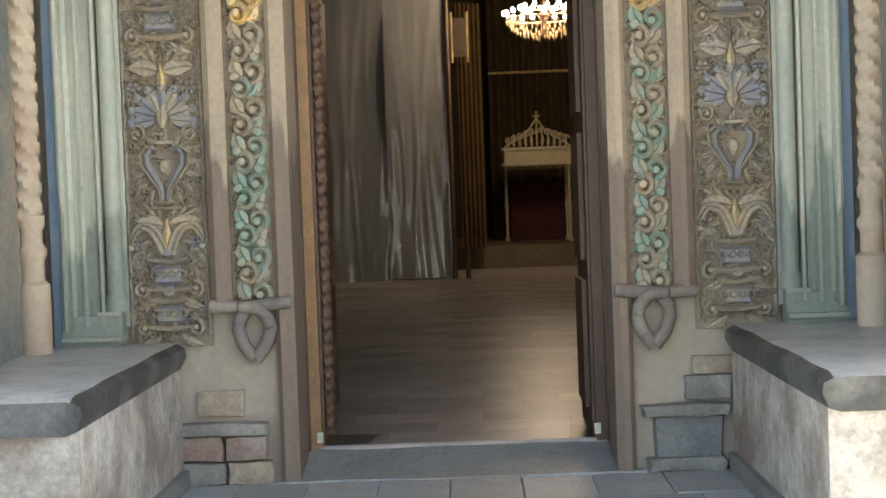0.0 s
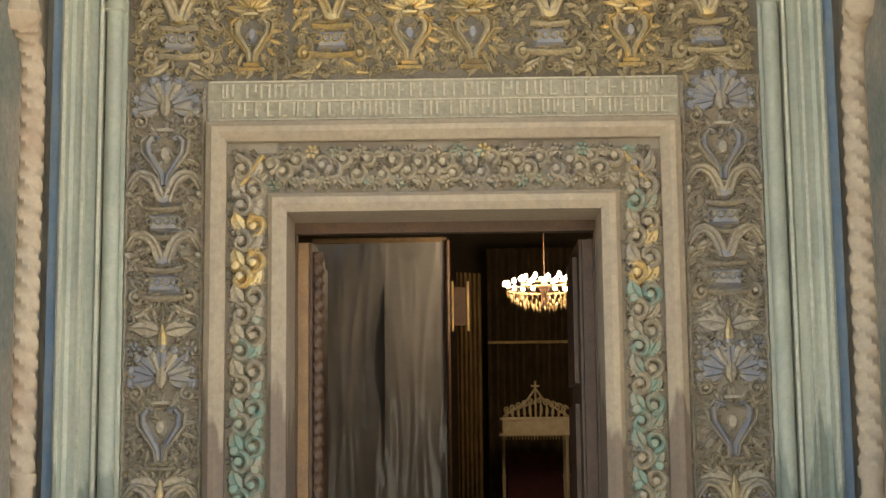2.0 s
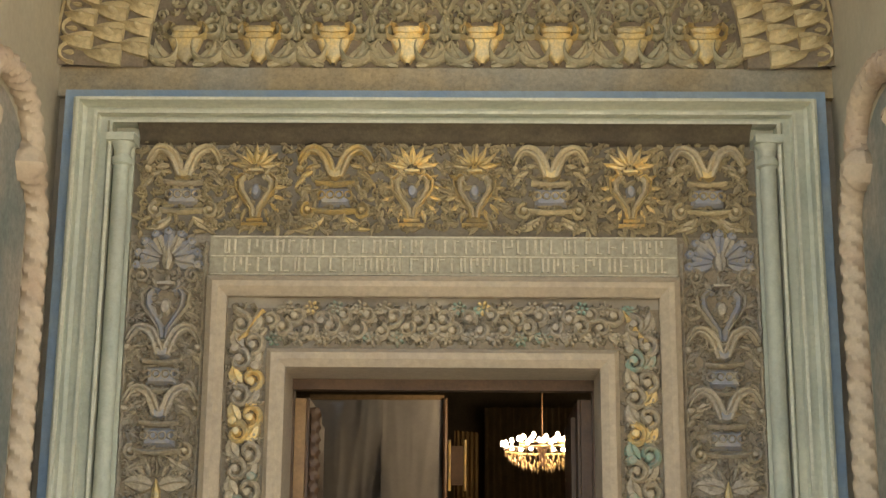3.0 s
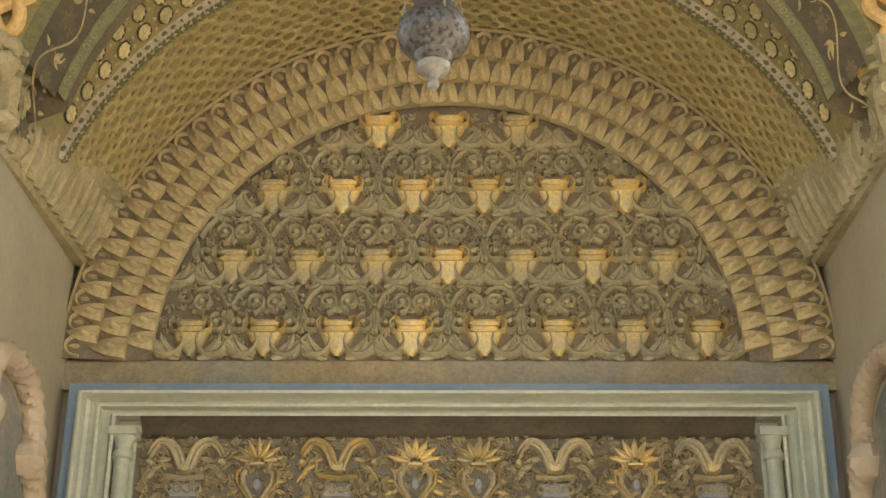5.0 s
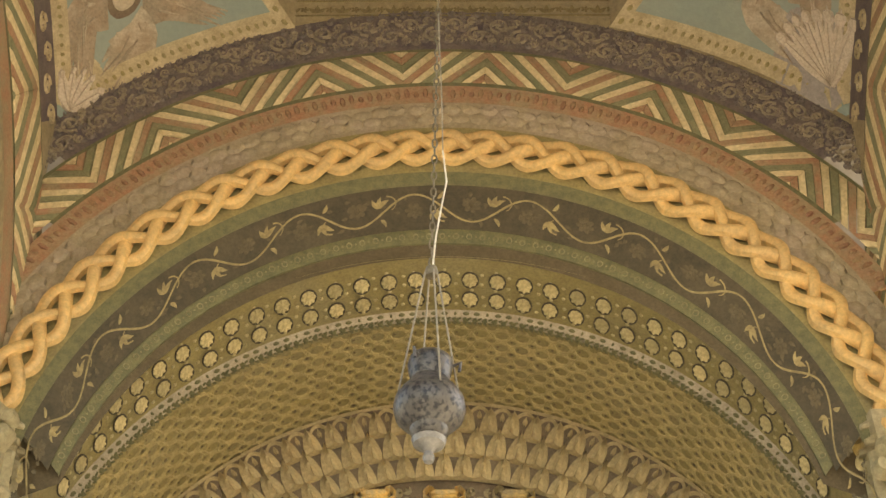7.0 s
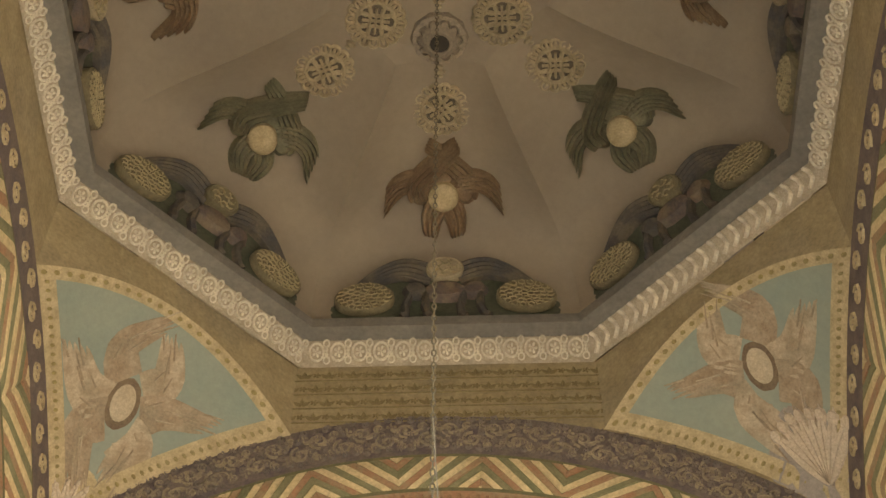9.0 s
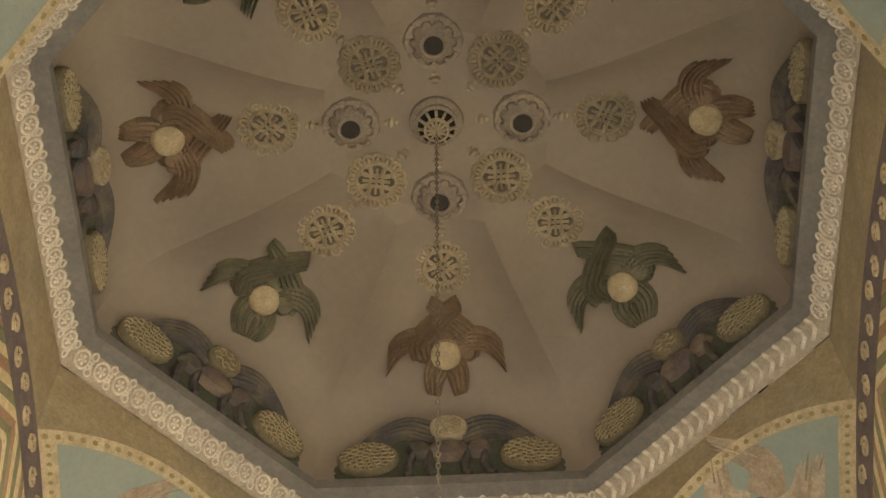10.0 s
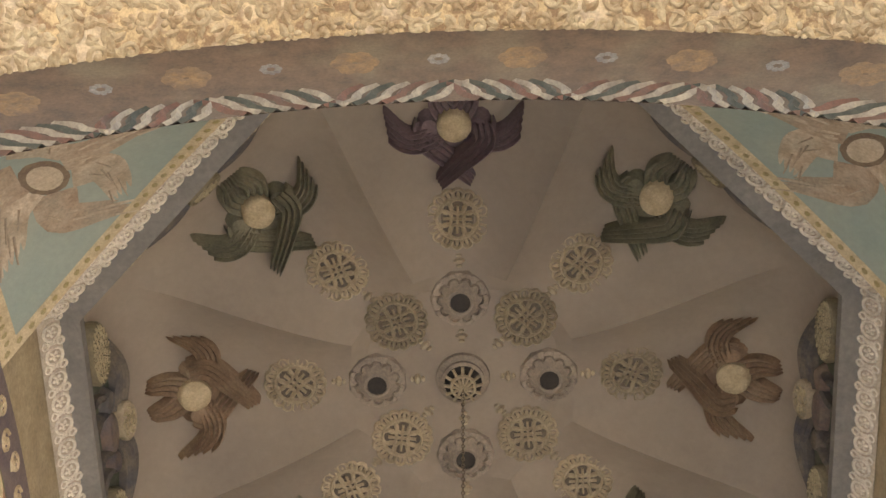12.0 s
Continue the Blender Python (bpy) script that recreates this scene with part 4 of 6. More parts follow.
def chevrons(place, s0, s1, r0, r1, parent, pitch=0.50, w=0.046):
    """Zigzag stripes in cream, rust and green, cut off by the band's edges."""
    sets = [Relief(place) for _ in range(3)]
    rm = (r0 + r1) / 2
    n = max(2, round((s1 - s0) * rm / pitch))
    step = (s1 - s0) / n
    for i in range(n):
        a = s0 + i * step
        d = 1 if i % 2 else -1
        rect = [(0.0, r0 + 0.015), (step * rm, r0 + 0.015), (step * rm, r1 - 0.015), (0.0, r1 - 0.015)]

        def value(p):
            return 0.72 * (p[0] if d > 0 else step * rm - p[0]) + 0.69 * (r1 - p[1])
        for k in range(-1, 22):
            poly = clipped(clipped(rect, lambda p: value(p) - k * w), lambda p: (k + 0.88) * w - value(p))
            if len(poly) < 3:
                continue
            m = sets[(0, 1, 2, 0, 1, 0, 2)[k % 7]]
            cu, cr = sum(p[0] for p in poly) / len(poly), sum(p[1] for p in poly) / len(poly)
            j = len(poly)
            m.put([(a + p[0] / rm, p[1], 0.003) for p in poly] + [(a + (p[0] * 0.8 + cu * 0.2) / rm, p[1] * 0.8 + cr * 0.2, 0.012) for p in poly],
                  [tuple(range(j, 2 * j))] + [(t, (t + 1) % j, j + (t + 1) % j, j + t) for t in range(j)])
    for m, mt in zip(sets, (PALESTRIPE, RUST, OLIVEGREEN)):
        part("chevrons", m, mt, parent)


PALESTRIPE = material("pale_yellow_stripe", (0.74, 0.60, 0.36), (0.60, 0.47, 0.26), 7)
OLIVEGREEN = material("dull_green_paint", (0.20, 0.20, 0.11), (0.28, 0.25, 0.14), 12)
chevrons(face_place(), 0.42, PI - 0.42, 2.71, 3.01, vault)
m = Relief(face_place())
for row in range(2):
    for i in range(72):
        m.blob(PI * (i + 0.5 * row + rnd.uniform(-0.12, 0.12)) / 72, 2.425 + 0.075 * row + rnd.uniform(-0.008, 0.008), 0.025, rnd.uniform(0.036, 0.052), rnd.uniform(0.010, 0.028), 0, 8)
tagged(part("scallops", m, GREYTAN, vault), kind="stuff")
m = Relief(face_place())
for i in range(150):
    s = PI * i / 150
    m.blob(s, 2.63 + 0.012 * (i % 2), 0.007, 0.045 if i % 3 else 0.03, 0.012, 0, 6)
tagged(part("dentils", m, material("brown_red_carving", (0.30, 0.14, 0.09), (0.36, 0.24, 0.13), 12), vault), kind="stuff")
m = Relief(lambda u, v, h: (v * math.cos(u / 3.19), EY - h, 5.28 + v * math.sin(u / 3.19)))
for i in range(74):
    u, k = 3.19 * PI * (i + 0.5) / 74, (1, -1)[i % 2]
    m.spiral(u, 3.19 + 0.045 * k, 0.066, -k * PI / 2, 1.4, 0.011, 0.016, k, 14)
    m.spiral(u + 0.03, 3.19 - 0.085 * k, 0.036, k * PI / 2, 1.2, 0.009, 0.014, -k, 10)
    m.leaf(u + 0.05, 3.19 - 0.05 * k, 0.11, 0.022, k * 0.8, 0.016, -k)
    m.leaf(u - 0.04, 3.19 - 0.06 * k, 0.08, 0.018, PI - k * 0.4, 0.014, k)
    m.rosette(u + 0.09, 3.19 + 0.09 * k, 0.035, 0.014, 4)
dense = Relief(lambda u, v, h: (v * math.cos(u / 3.19), EY - 0.7 * h, 5.28 + v * math.sin(u / 3.19)))
foliage(dense, 1.9, 8.1, 3.045, 3.335, 0.072, random.Random(31))
tagged(part("small_leaves", dense, material("brown_violet_leaves", (0.24, 0.19, 0.15), (0.17, 0.14, 0.13), 9), vault), kind="stuff")
tagged(part("purple_scrolls", m, material("dull_brown_scrolls", (0.37, 0.295, 0.195), (0.25, 0.205, 0.15), 8), vault), kind="stuff")
# repeated leaf marks on the olive strip under the cornice
m = Relief(lambda u, v, h: (u, EY - h, v))
for row in range(4):
    for i in range(17):
        u = -1.28 + i * 0.16 + 0.08 * (row % 2)
        for k in (-1, 0, 1):
            m.leaf(u, 8.63 + row * 0.135, 0.07, 0.016, PI / 2 + 0.9 * k, 0.006)
        m.rosette(u + 0.08, 8.66 + row * 0.135, 0.028, 0.006, 5)
    m.stroke([(-1.3, 8.605 + row * 0.135), (1.3, 8.605 + row * 0.135)], 0.006, 0.006)
tagged(part("leaf_marks", m, material("brown_leaf_marks", (0.20, 0.15, 0.07), (0.28, 0.22, 0.11), 14), vault), kind="stuff")

# ---------------------------------------------------------------- side walls of the recess
IMPOST = material("ochre_impost_stone", (0.42, 0.35, 0.20), (0.32, 0.26, 0.15), 6, grime=(0.5, 0.42, 0.28), grime_scale=3)
ROPE = material("salmon_rope_stone", (0.60, 0.47, 0.33), (0.52, 0.41, 0.30), 5, grime=(0.42, 0.27, 0.18), grime_scale=2, mottle=0.08)
for sx, nm in ((-1, "wall_north"), (1, "wall_south")):
    m = Mesh()
    lo, hi = sorted((sx * 2.17, sx * 2.95))
    m.box(lo, hi, EY + 0.004, D + 0.02, 0, 5.6)
    wall_s = structure(nm, m, BEIGE, "beige plastered side wall of the portal recess", "wall", False)
    m = Mesh()
    rim = [(7.52, 0.75)] + [(6.98 + 0.54 * math.cos(a), 3.55 + 0.52 * math.sin(a)) for a in (PI * k / 16 for k in range(17))] + [(6.44, 0.75)]
    m.add([(sx * 2.165, y, z) for y, z in rim], [tuple(range(len(rim)))])
    part("dark_panel", m, DARKPANEL, wall_s, "dark weathered fresco panel")
    # the rope-twisted moulding of the blind arch
    m = Mesh()
    half = [(7.60, 1.45 + 2.0 * i / 150) for i in range(151)]
    for bend in (((7.60, 3.45), (7.57, 3.60), (7.47, 3.73), (7.36, 3.79)), ((7.36, 3.79), (7.40, 3.92), (7.30, 4.08), (7.12, 4.15), (6.98, 4.16))):
        half += [tuple(along(bend, k / 24)[0]) for k in range(1, 25)]
    line = half + [(13.96 - y, z) for y, z in reversed(half[:-1])]
    rows, run = [], 0.0
    for i, (y, z) in enumerate(line):
        if i:
            run += math.hypot(y - line[i - 1][0], z - line[i - 1][1])
        a, b = line[max(i - 1, 0)], line[min(i + 1, len(line) - 1)]
        q = math.hypot(b[0] - a[0], b[1] - a[1]) or 1
        ny, nz = -(b[1] - a[1]) / q, (b[0] - a[0]) / q
        ring_ = []
        for k in range(16):
            t = 2 * PI * k / 16
            r = 0.064 + 0.0095 * math.sin(4 * t + sx * run * 62) + 0.030 * math.exp(-((z - 3.79) / 0.06) ** 2)
            ring_.append((sx * (2.13 - r * math.cos(t)), y + ny * r * math.sin(t), z + nz * r * math.sin(t)))
        rows.append(ring_)
    m.grid(rows, close_v=True)
    part("rope_arch", m, ROPE, wall_s, "salmon stone moulding carved like a rope")
    for y in (7.60, 6.36):
        m = Mesh()
        m.lathe([(0.0, 0.76), (0.085, 0.76), (0.085, 1.12), (0.06, 1.14), (0.06, 1.24), (0.075, 1.27), (0.075, 1.30), (0.055, 1.33), (0.055, 1.40), (0.07, 1.42), (0.07, 1.47), (0, 1.47)], (sx * 2.12, y, 0), 14)
        part("column_foot", m, ROPE, wall_s)
    # carved impost that carries the front arch
    m = Mesh()
    corners = [(2.16, 6.30, 5.02), (2.13, 6.30, 5.64), (1.90, 7.93, 5.62), (2.10, 7.93, 5.12)]
    back = [(2.5, 6.30, 5.02), (2.5, 6.30, 5.64), (2.5, 7.93, 5.62), (2.5, 7.93, 5.12)]
    m.add([(sx * x, y, z) for x, y, z in corners + back], [(0, 1, 2, 3), (0, 4, 5, 1), (1, 5, 6, 2), (3, 7, 4, 0)])
    impost = tagged(part("impost", m, IMPOST, None), "carved stone impost block under the front arch", "impost", "imposts")

    def on_impost(u, v, h, sx=sx):
        a = [c0 + (c1 - c0) * u for c0, c1 in zip(corners[0], corners[3])]
        b = [c0 + (c1 - c0) * u for c0, c1 in zip(corners[1], corners[2])]
        p = [c0 + (c1 - c0) * v for c0, c1 in zip(a, b)]
        return (sx * (p[0] - h * 0.95), p[1], p[2] - h * 0.3)
    m = Relief(on_impost)
    for i in range(15):
        u = (i + 0.3) / 15
        m.stroke([(u, 0.06), (u + 0.028, 0.36), (u + 0.012, 0.66)], 0.020, 0.045, 0.3)
        m.blob(u + 0.015, 0.76, 0.02, 0.05, 0.05, 0, 8)
        m.blob(u + 0.03, 0.92, 0.026, 0.05, 0.045, 0, 8)
    part("impost_leaves", m, IMPOST, impost)
    for i in range(14):
        m = Relief(lambda u, v, h, sx=sx: (sx * 2.16 + u, 6.30 - h, v))
        m.blob(rnd.uniform(-0.05, 0.2) * sx * 1.0, rnd.uniform(5.05, 5.6), rnd.uniform(0.04, 0.07), rnd.uniform(0.05, 0.08), rnd.uniform(0.05, 0.11), rnd.uniform(0, 3), 10)
        part("carved_lump", m, IMPOST, impost)

# ---------------------------------------------------------------- north and south arches, west arch
NB = 2.33


def side_wall(nm, sx):
    """The porch's open side: a wall with a round arch, painted as the portal's front is."""
    def at(s, r, h, y0=4.03):
        return (OC[0] + sx * (NB - h), y0 + r * math.cos(s), 5.28 + r * math.sin(s))
    m = Mesh()
    n = 48
    for off in (0.0, 0.62):
        inner = [at(PI * k / n, 2.06, -off) for k in range(n + 1)]
        outer = [at(PI * k / n, 1.0, -off) for k in range(n + 1)]
        outer = [(x, 4.03 + max(-2.36, min(2.36, 5 * math.cos(PI * k / n))), 9.45 if 0.3 < k / n < 0.7 else min(9.45, 5.28 + 5 * math.sin(PI * k / n) * 2.2)) for k, (x, y, z) in enumerate(outer)]
        m.grid([inner, outer])
        for y0, y1 in ((4.03 - 2.36, 4.03 - 2.06), (4.03 + 2.06, 4.03 + 2.36)):
            x = OC[0] + sx * (NB + off)
            m.add([(x, y0, 0), (x, y1, 0), (x, y1, 5.28), (x, y0, 5.28)], [(0, 1, 2, 3)])
    m.grid([[at(PI * k / n, 2.06, -o) for k in range(n + 1)] for o in (0, 0.62)])
    for y in (4.03 - 2.06, 4.03 + 2.06):
        x0, x1 = OC[0] + sx * NB, OC[0] + sx * (NB + 0.62)
        m.add([(x0, y, 0), (x1, y, 0), (x1, y, 5.28), (x0, y, 5.28)], [(0, 1, 2, 3)])
    w = structure(nm, m, BUFF, "painted arch on an open side of the porch", "wall")
    for name, r0, r1, mt, h in (("red_band", 2.30, 2.46, RUST, 0.004), ("zigzag_band", 2.46, 3.02, PALEGREEN, 0.004), ("purple_band", 3.02, 3.36, PURPLE, 0.004)):
        cut = math.acos(min(1, 2.33 / r1))
        m = Mesh()
        m.grid([[at(cut + (PI - 2 * cut) * k / 64, r, h) for k in range(65)] for r in (r0, r1)])
        part(name, m, mt, w)
    chevrons(lambda s, r, h: at(s, r, h + 0.004), 0.40, PI - 0.40, 2.47, 3.01, w, 0.62, 0.062)
    m = Relief(lambda u, v, h: at(u / 3.19, v, h + 0.004))
    for i in range(14, 42):
        u, k = 3.19 * PI * (i + 0.5) / 56, (1, -1)[i % 2]
        m.spiral(u, 3.19 + 0.03 * k, 0.07, -k * PI / 2, 1.4, 0.011, 0.014, k, 12)
    tagged(part("purple_scrolls", m, CREAM, w), kind="stuff")


side_wall("wall_side_north", -1)
side_wall("wall_side_south", 1)
WY = 1.60
FLOWERB = material("brown_flower_band", (0.062, 0.042, 0.025), (0.10, 0.065, 0.037), 9, grime=(0.13, 0.11, 0.065), grime_scale=2)
m = Mesh()
n = 64
wz = 5.28
loft(m, [(WY, wz, 2.64), (WY, wz, 3.0)])
m.grid([arc(WY, wz, 3.0), [(max(-2.9, min(2.9, 6 * math.cos(PI * k / 64))), WY, 9.45 if 0.2 < k / 64 < 0.8 else wz) for k in range(65)]])
west = structure("wall_west", m, OLIVE, "west arch of the porch, open to the courtyard", "wall")
m = Mesh()
loft(m, [(WY, wz, 2.64), (WY - 0.03, wz, 2.86)])
part("tooth_ground", m, FLOWERB, west)
m = Mesh()
loft(m, [(WY - 0.03, wz, 2.86), (WY - 0.15, wz, 3.32), (WY - 0.17, wz, 3.345)])
part("flower_band", m, FLOWERB, west)


def on_band(s, q, h):
    y, r = WY - 0.03 - 0.12 * q, 2.86 + 0.46 * q
    return ((r - 0.7 * h) * math.cos(s), y - 0.6 * h, wz + (r - 0.7 * h) * math.sin(s))


pale, rusty = Relief(on_band), Relief(on_band)
for i in range(25):
    s = PI * (i + 0.5) / 25
    if i % 2:
        for k in range(6):
            a = 2 * PI * k / 6
            rusty.blob(s + 0.021 * math.cos(a), 0.5 + 0.13 * math.sin(a), 0.018, 0.13, 0.008, 0, 8)
    else:
        for k in range(8):
            a = 2 * PI * k / 8
            pale.blob(s + 0.012 * math.cos(a), 0.5 + 0.075 * math.sin(a), 0.006, 0.05, 0.006, 0, 6)
part("orange_flowers", rusty, material("faded_orange_flowers", (0.17, 0.105, 0.045), (0.095, 0.065, 0.038), 14), west)
part("grey_flowers", pale, material("faded_grey_flowers", (0.17, 0.155, 0.13), (0.10, 0.09, 0.075), 14), west)


def on_tooth(s, q, h):
    return ((2.64 + 0.21 * q - 0.5 * h) * math.cos(s), WY - 0.03 * q - h, wz + (2.64 + 0.21 * q - 0.5 * h) * math.sin(s))


teeth = [Relief(on_tooth) for _ in range(3)]
for i in range(130):
    s, d = PI * (i + 0.5) / 130, (1 if (i // 8) % 2 else -1)
    rows = []
    for j in range(6):
        q = j / 5
        w_ = 0.0085
        rows.append([on_tooth(s + d * 0.035 * (q - 0.5) ** 2 * 4 * (1 if q > 0.5 else -1) + e * w_, q, z) for e, z in ((-1, 0.0), (0, 0.02), (1, 0.0))])
    teeth[(0, 2, 0, 1)[i % 4]].grid(rows)
for tt, mt in zip(teeth, (material("worn_white_teeth", (0.32, 0.28, 0.20), (0.19, 0.16, 0.12), 10), material("worn_red_teeth", (0.15, 0.07, 0.045), (0.10, 0.065, 0.045), 10), material("blackish_green_teeth", (0.035, 0.04, 0.03), (0.07, 0.07, 0.05), 14))):
    part("teeth", tt, mt, west)
GOLDV = material("gold_vine_fresco", (0.60, 0.45, 0.24), (0.30, 0.195, 0.10), 15, edge=(0.45, 0.56), grime=(0.78, 0.66, 0.46), grime_scale=6)
m = Mesh()
loft(m, [(WY - 0.17, wz, 3.345), (0.3, wz, 3.345)])
m.grid([[(x, y, z) for y in (WY - 0.17, 0.3)] for x, z in ((-3.345, wz), (-3.345, 0.0))])
m.grid([[(x, y, z) for y in (WY - 0.17, 0.3)] for x, z in ((3.345, wz), (3.345, 0.0))])
wvault = structure("vault_west", m, GOLDV, "gold and brown vine fresco on the outer vault", "vault")
m = Relief(lambda u, v, h: ((3.343 - 0.3 * h) * math.cos(u / 3.343), v, wz + (3.343 - 0.3 * h) * math.sin(u / 3.343)))
foliage(m, 3.0, 7.4, 1.08, 1.42, 0.15, random.Random(5))
for j in range(500):
    m.leaf(random.Random(j).uniform(3.0, 7.4), random.Random(j + 900).uniform(1.05, 1.42), 0.07, 0.02, j * 2.4, 0.02, 0.9)
tagged(part("vine_marks", m, material("pale_vine_paint", (0.52, 0.42, 0.25), (0.30, 0.2, 0.1), 9), wvault), kind="stuff")
# unseen walls beside the west opening and a roof slab that keep light out
m = Mesh()
for x0, x1 in ((-5.2, -3.35), (3.35, 5.2)):
    m.box(x0, x1, 0.3, 1.56, 0, 9.2)
# slabs added to close the slits where sunlight came through
for x0, x1 in ((-5.2, -2.66), (2.66, 5.2)):
    m.box(x0, x1, 1.606, 1.72, 0, 9.4)
structure("wall_front", m, TUFF, "unseen tuff front piers of the bell tower, with slabs closing light gaps", "wall", False)
m = Mesh()
m.box(-5.2, 5.2, 0.3, 8.7, 10.6, 11.2)
structure("roof", m, TUFF, "unseen stone slab over the porch that keeps sky light out", "roof", False)

# ---------------------------------------------------------------- pendentives
TEALR = 3.36
LILAC = material("lilac_grey_plaster", (0.36, 0.31, 0.27), (0.30, 0.26, 0.23), 6)
SHELL = material("cream_pink_shell", (0.62, 0.51, 0.39), (0.50, 0.41, 0.31), 12)
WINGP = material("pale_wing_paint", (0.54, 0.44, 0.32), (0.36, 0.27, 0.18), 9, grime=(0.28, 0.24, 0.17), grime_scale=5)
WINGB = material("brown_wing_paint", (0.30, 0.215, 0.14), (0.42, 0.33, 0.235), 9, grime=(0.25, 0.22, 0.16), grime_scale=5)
HAIR = material("dark_brown_paint", (0.15, 0.10, 0.065), (0.22, 0.16, 0.10), 12)
FACE = material("worn_pale_paint", (0.52, 0.43, 0.31), (0.44, 0.35, 0.24), 9)
A1 = math.acos(0.98 / TEALR)
A0 = math.acos(2.31 / TEALR)
for sx in (-1, 1):
    for sy in (-1, 1):
        def curve(q, wallside):
            a = A0 + (A1 - A0) * q
            e, z = TEALR * math.cos(a), 5.28 + TEALR * math.sin(a)
            return Vector((OC[0] + sx * e, OC[1] + sy * NB, z)) if wallside else Vector((OC[0] + sx * NB, OC[1] + sy * e, z))

        def on_pend(w, q, h, sx=sx, sy=sy):
            a, b = curve(q, True), curve(q, False)
            p = a.lerp(b, w)
            bulge = 4 * w * (1 - w)
            return tuple(p + Vector((0, 0, 0.42 * bulge * q)) - Vector((sx, sy, 0.6)) * (0.75 * h))
        m = Mesh()
        m.grid([[on_pend(w / 16, q / 16, 0) for w in range(17)] for q in range(17)])
        pend = structure("pendentive", m, TEAL, "blue-green painted pendentive with a patterned border", "pendentive")
        m = Mesh()
        k = 2.315 * math.tan(PI / 8)
        e0, e1 = Vector((OC[0] + sx * k, OC[1] + sy * 2.315, 9.15)), Vector((OC[0] + sx * 2.315, OC[1] + sy * k, 9.15))
        m.grid([[on_pend(w / 16, 1.0, 0) for w in range(17)], [tuple(e0.lerp(e1, w / 16) + Vector((sx, sy, 0)) * 0.02) for w in range(17)]])
        part("olive_field", m, BUFF, pend)
        # border: three strips, with small marks
        border, marks = Relief(on_pend), Relief(on_pend)
        B = 0.055

        def strip(line, width):
            """A flat strip along a line of (w, q), to its inner side."""
            border.grid([[on_pend(a[0], a[1], 0.006), on_pend(b[0], b[1], 0.006)] for a, b in zip(line, width)])
        qs = [0.04 + 0.96 * i / 24 for i in range(25)]
        strip([(0.0, q) for q in qs], [(min(0.5, 0.055 / max(q, 0.12)), q) for q in qs])
        strip([(1.0, q) for q in qs], [(1 - min(0.5, 0.055 / max(q, 0.12)), q) for q in qs])
        strip([(i / 24, 1.0) for i in range(25)], [(i / 24, 0.945) for i in range(25)])
        part("border", border, CREAM, pend)
        for i in range(24):
            q = 0.12 + 0.85 * i / 24
            e = 0.027 / max(q, 0.12)
            marks.blob(e, q, e * 0.45, 0.012, 0.012, 0, 6)
            marks.blob(1 - e, q, e * 0.45, 0.012, 0.012, 0, 6)
            marks.blob((i + 0.5) / 24, 0.972, 0.014, 0.016, 0.012, 0, 6)
        tagged(part("border_marks", marks, OLIVE, pend), kind="stuff")
        # painted winged figure as a plain shape, its height along the corner's upright edge
        def flat(x, y, h):
            """x across from the upright edge and y down from the top corner, both over the panel's size."""
            px, py = 30 + 690 * x - 75, 170 + 630 * y - 790
            det = (30 - 75) * (635 - 790) - (170 - 790) * (715 - 75)
            al = (px * (635 - 790) - py * (715 - 75)) / det
            be = ((30 - 75) * py - (170 - 790) * px) / det
            q_, w_ = al + be, al / max(al + be, 1e-3)
            return on_pend(w_, q_ / (1 + 0.22 * 4 * max(0, w_ * (1 - w_))), h)
        def figure(x, y, h, ox=0.04 if sx > 0 and sy > 0 else 0.0, oy=-0.09 if sx > 0 and sy > 0 else 0.0):
            return flat(x + ox, y + oy, h)
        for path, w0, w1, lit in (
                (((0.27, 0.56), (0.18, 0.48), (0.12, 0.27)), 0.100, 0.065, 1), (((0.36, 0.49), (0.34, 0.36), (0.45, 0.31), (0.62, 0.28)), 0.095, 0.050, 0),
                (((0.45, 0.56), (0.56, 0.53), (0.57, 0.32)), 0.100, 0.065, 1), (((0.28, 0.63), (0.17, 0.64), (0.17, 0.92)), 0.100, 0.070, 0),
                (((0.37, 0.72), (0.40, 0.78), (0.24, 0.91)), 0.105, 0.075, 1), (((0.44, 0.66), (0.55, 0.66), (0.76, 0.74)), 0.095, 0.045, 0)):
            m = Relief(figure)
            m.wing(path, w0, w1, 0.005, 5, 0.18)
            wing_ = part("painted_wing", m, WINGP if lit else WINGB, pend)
            m = Relief(figure)
            for j in range(6):
                (x, y), (dx, dy) = along(path, 0.25 + 0.11 * j)
                (x2, y2), _ = along(path, min(1.0, 0.5 + 0.11 * j))
                o = (0.045 - 0.016 * j) * (1 if j % 2 else -0.8)
                m.stroke([(x - dy * o, y + dx * o), (x2 - dy * o * 1.2, y2 + dx * o * 1.2)], 0.006, 0.009, 0.6)
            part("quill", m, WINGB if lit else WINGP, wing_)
        for nm, rr_, mt_, hh_ in (("painted_ring", 0.090, HAIR, 0.007), ("painted_disc", 0.078, FACE, 0.011)):
            m = Relief(figure)
            m.blob(0.36, 0.585, rr_, rr_ * 1.22, hh_, 0.25, 18)
            part(nm, m, mt_, pend)
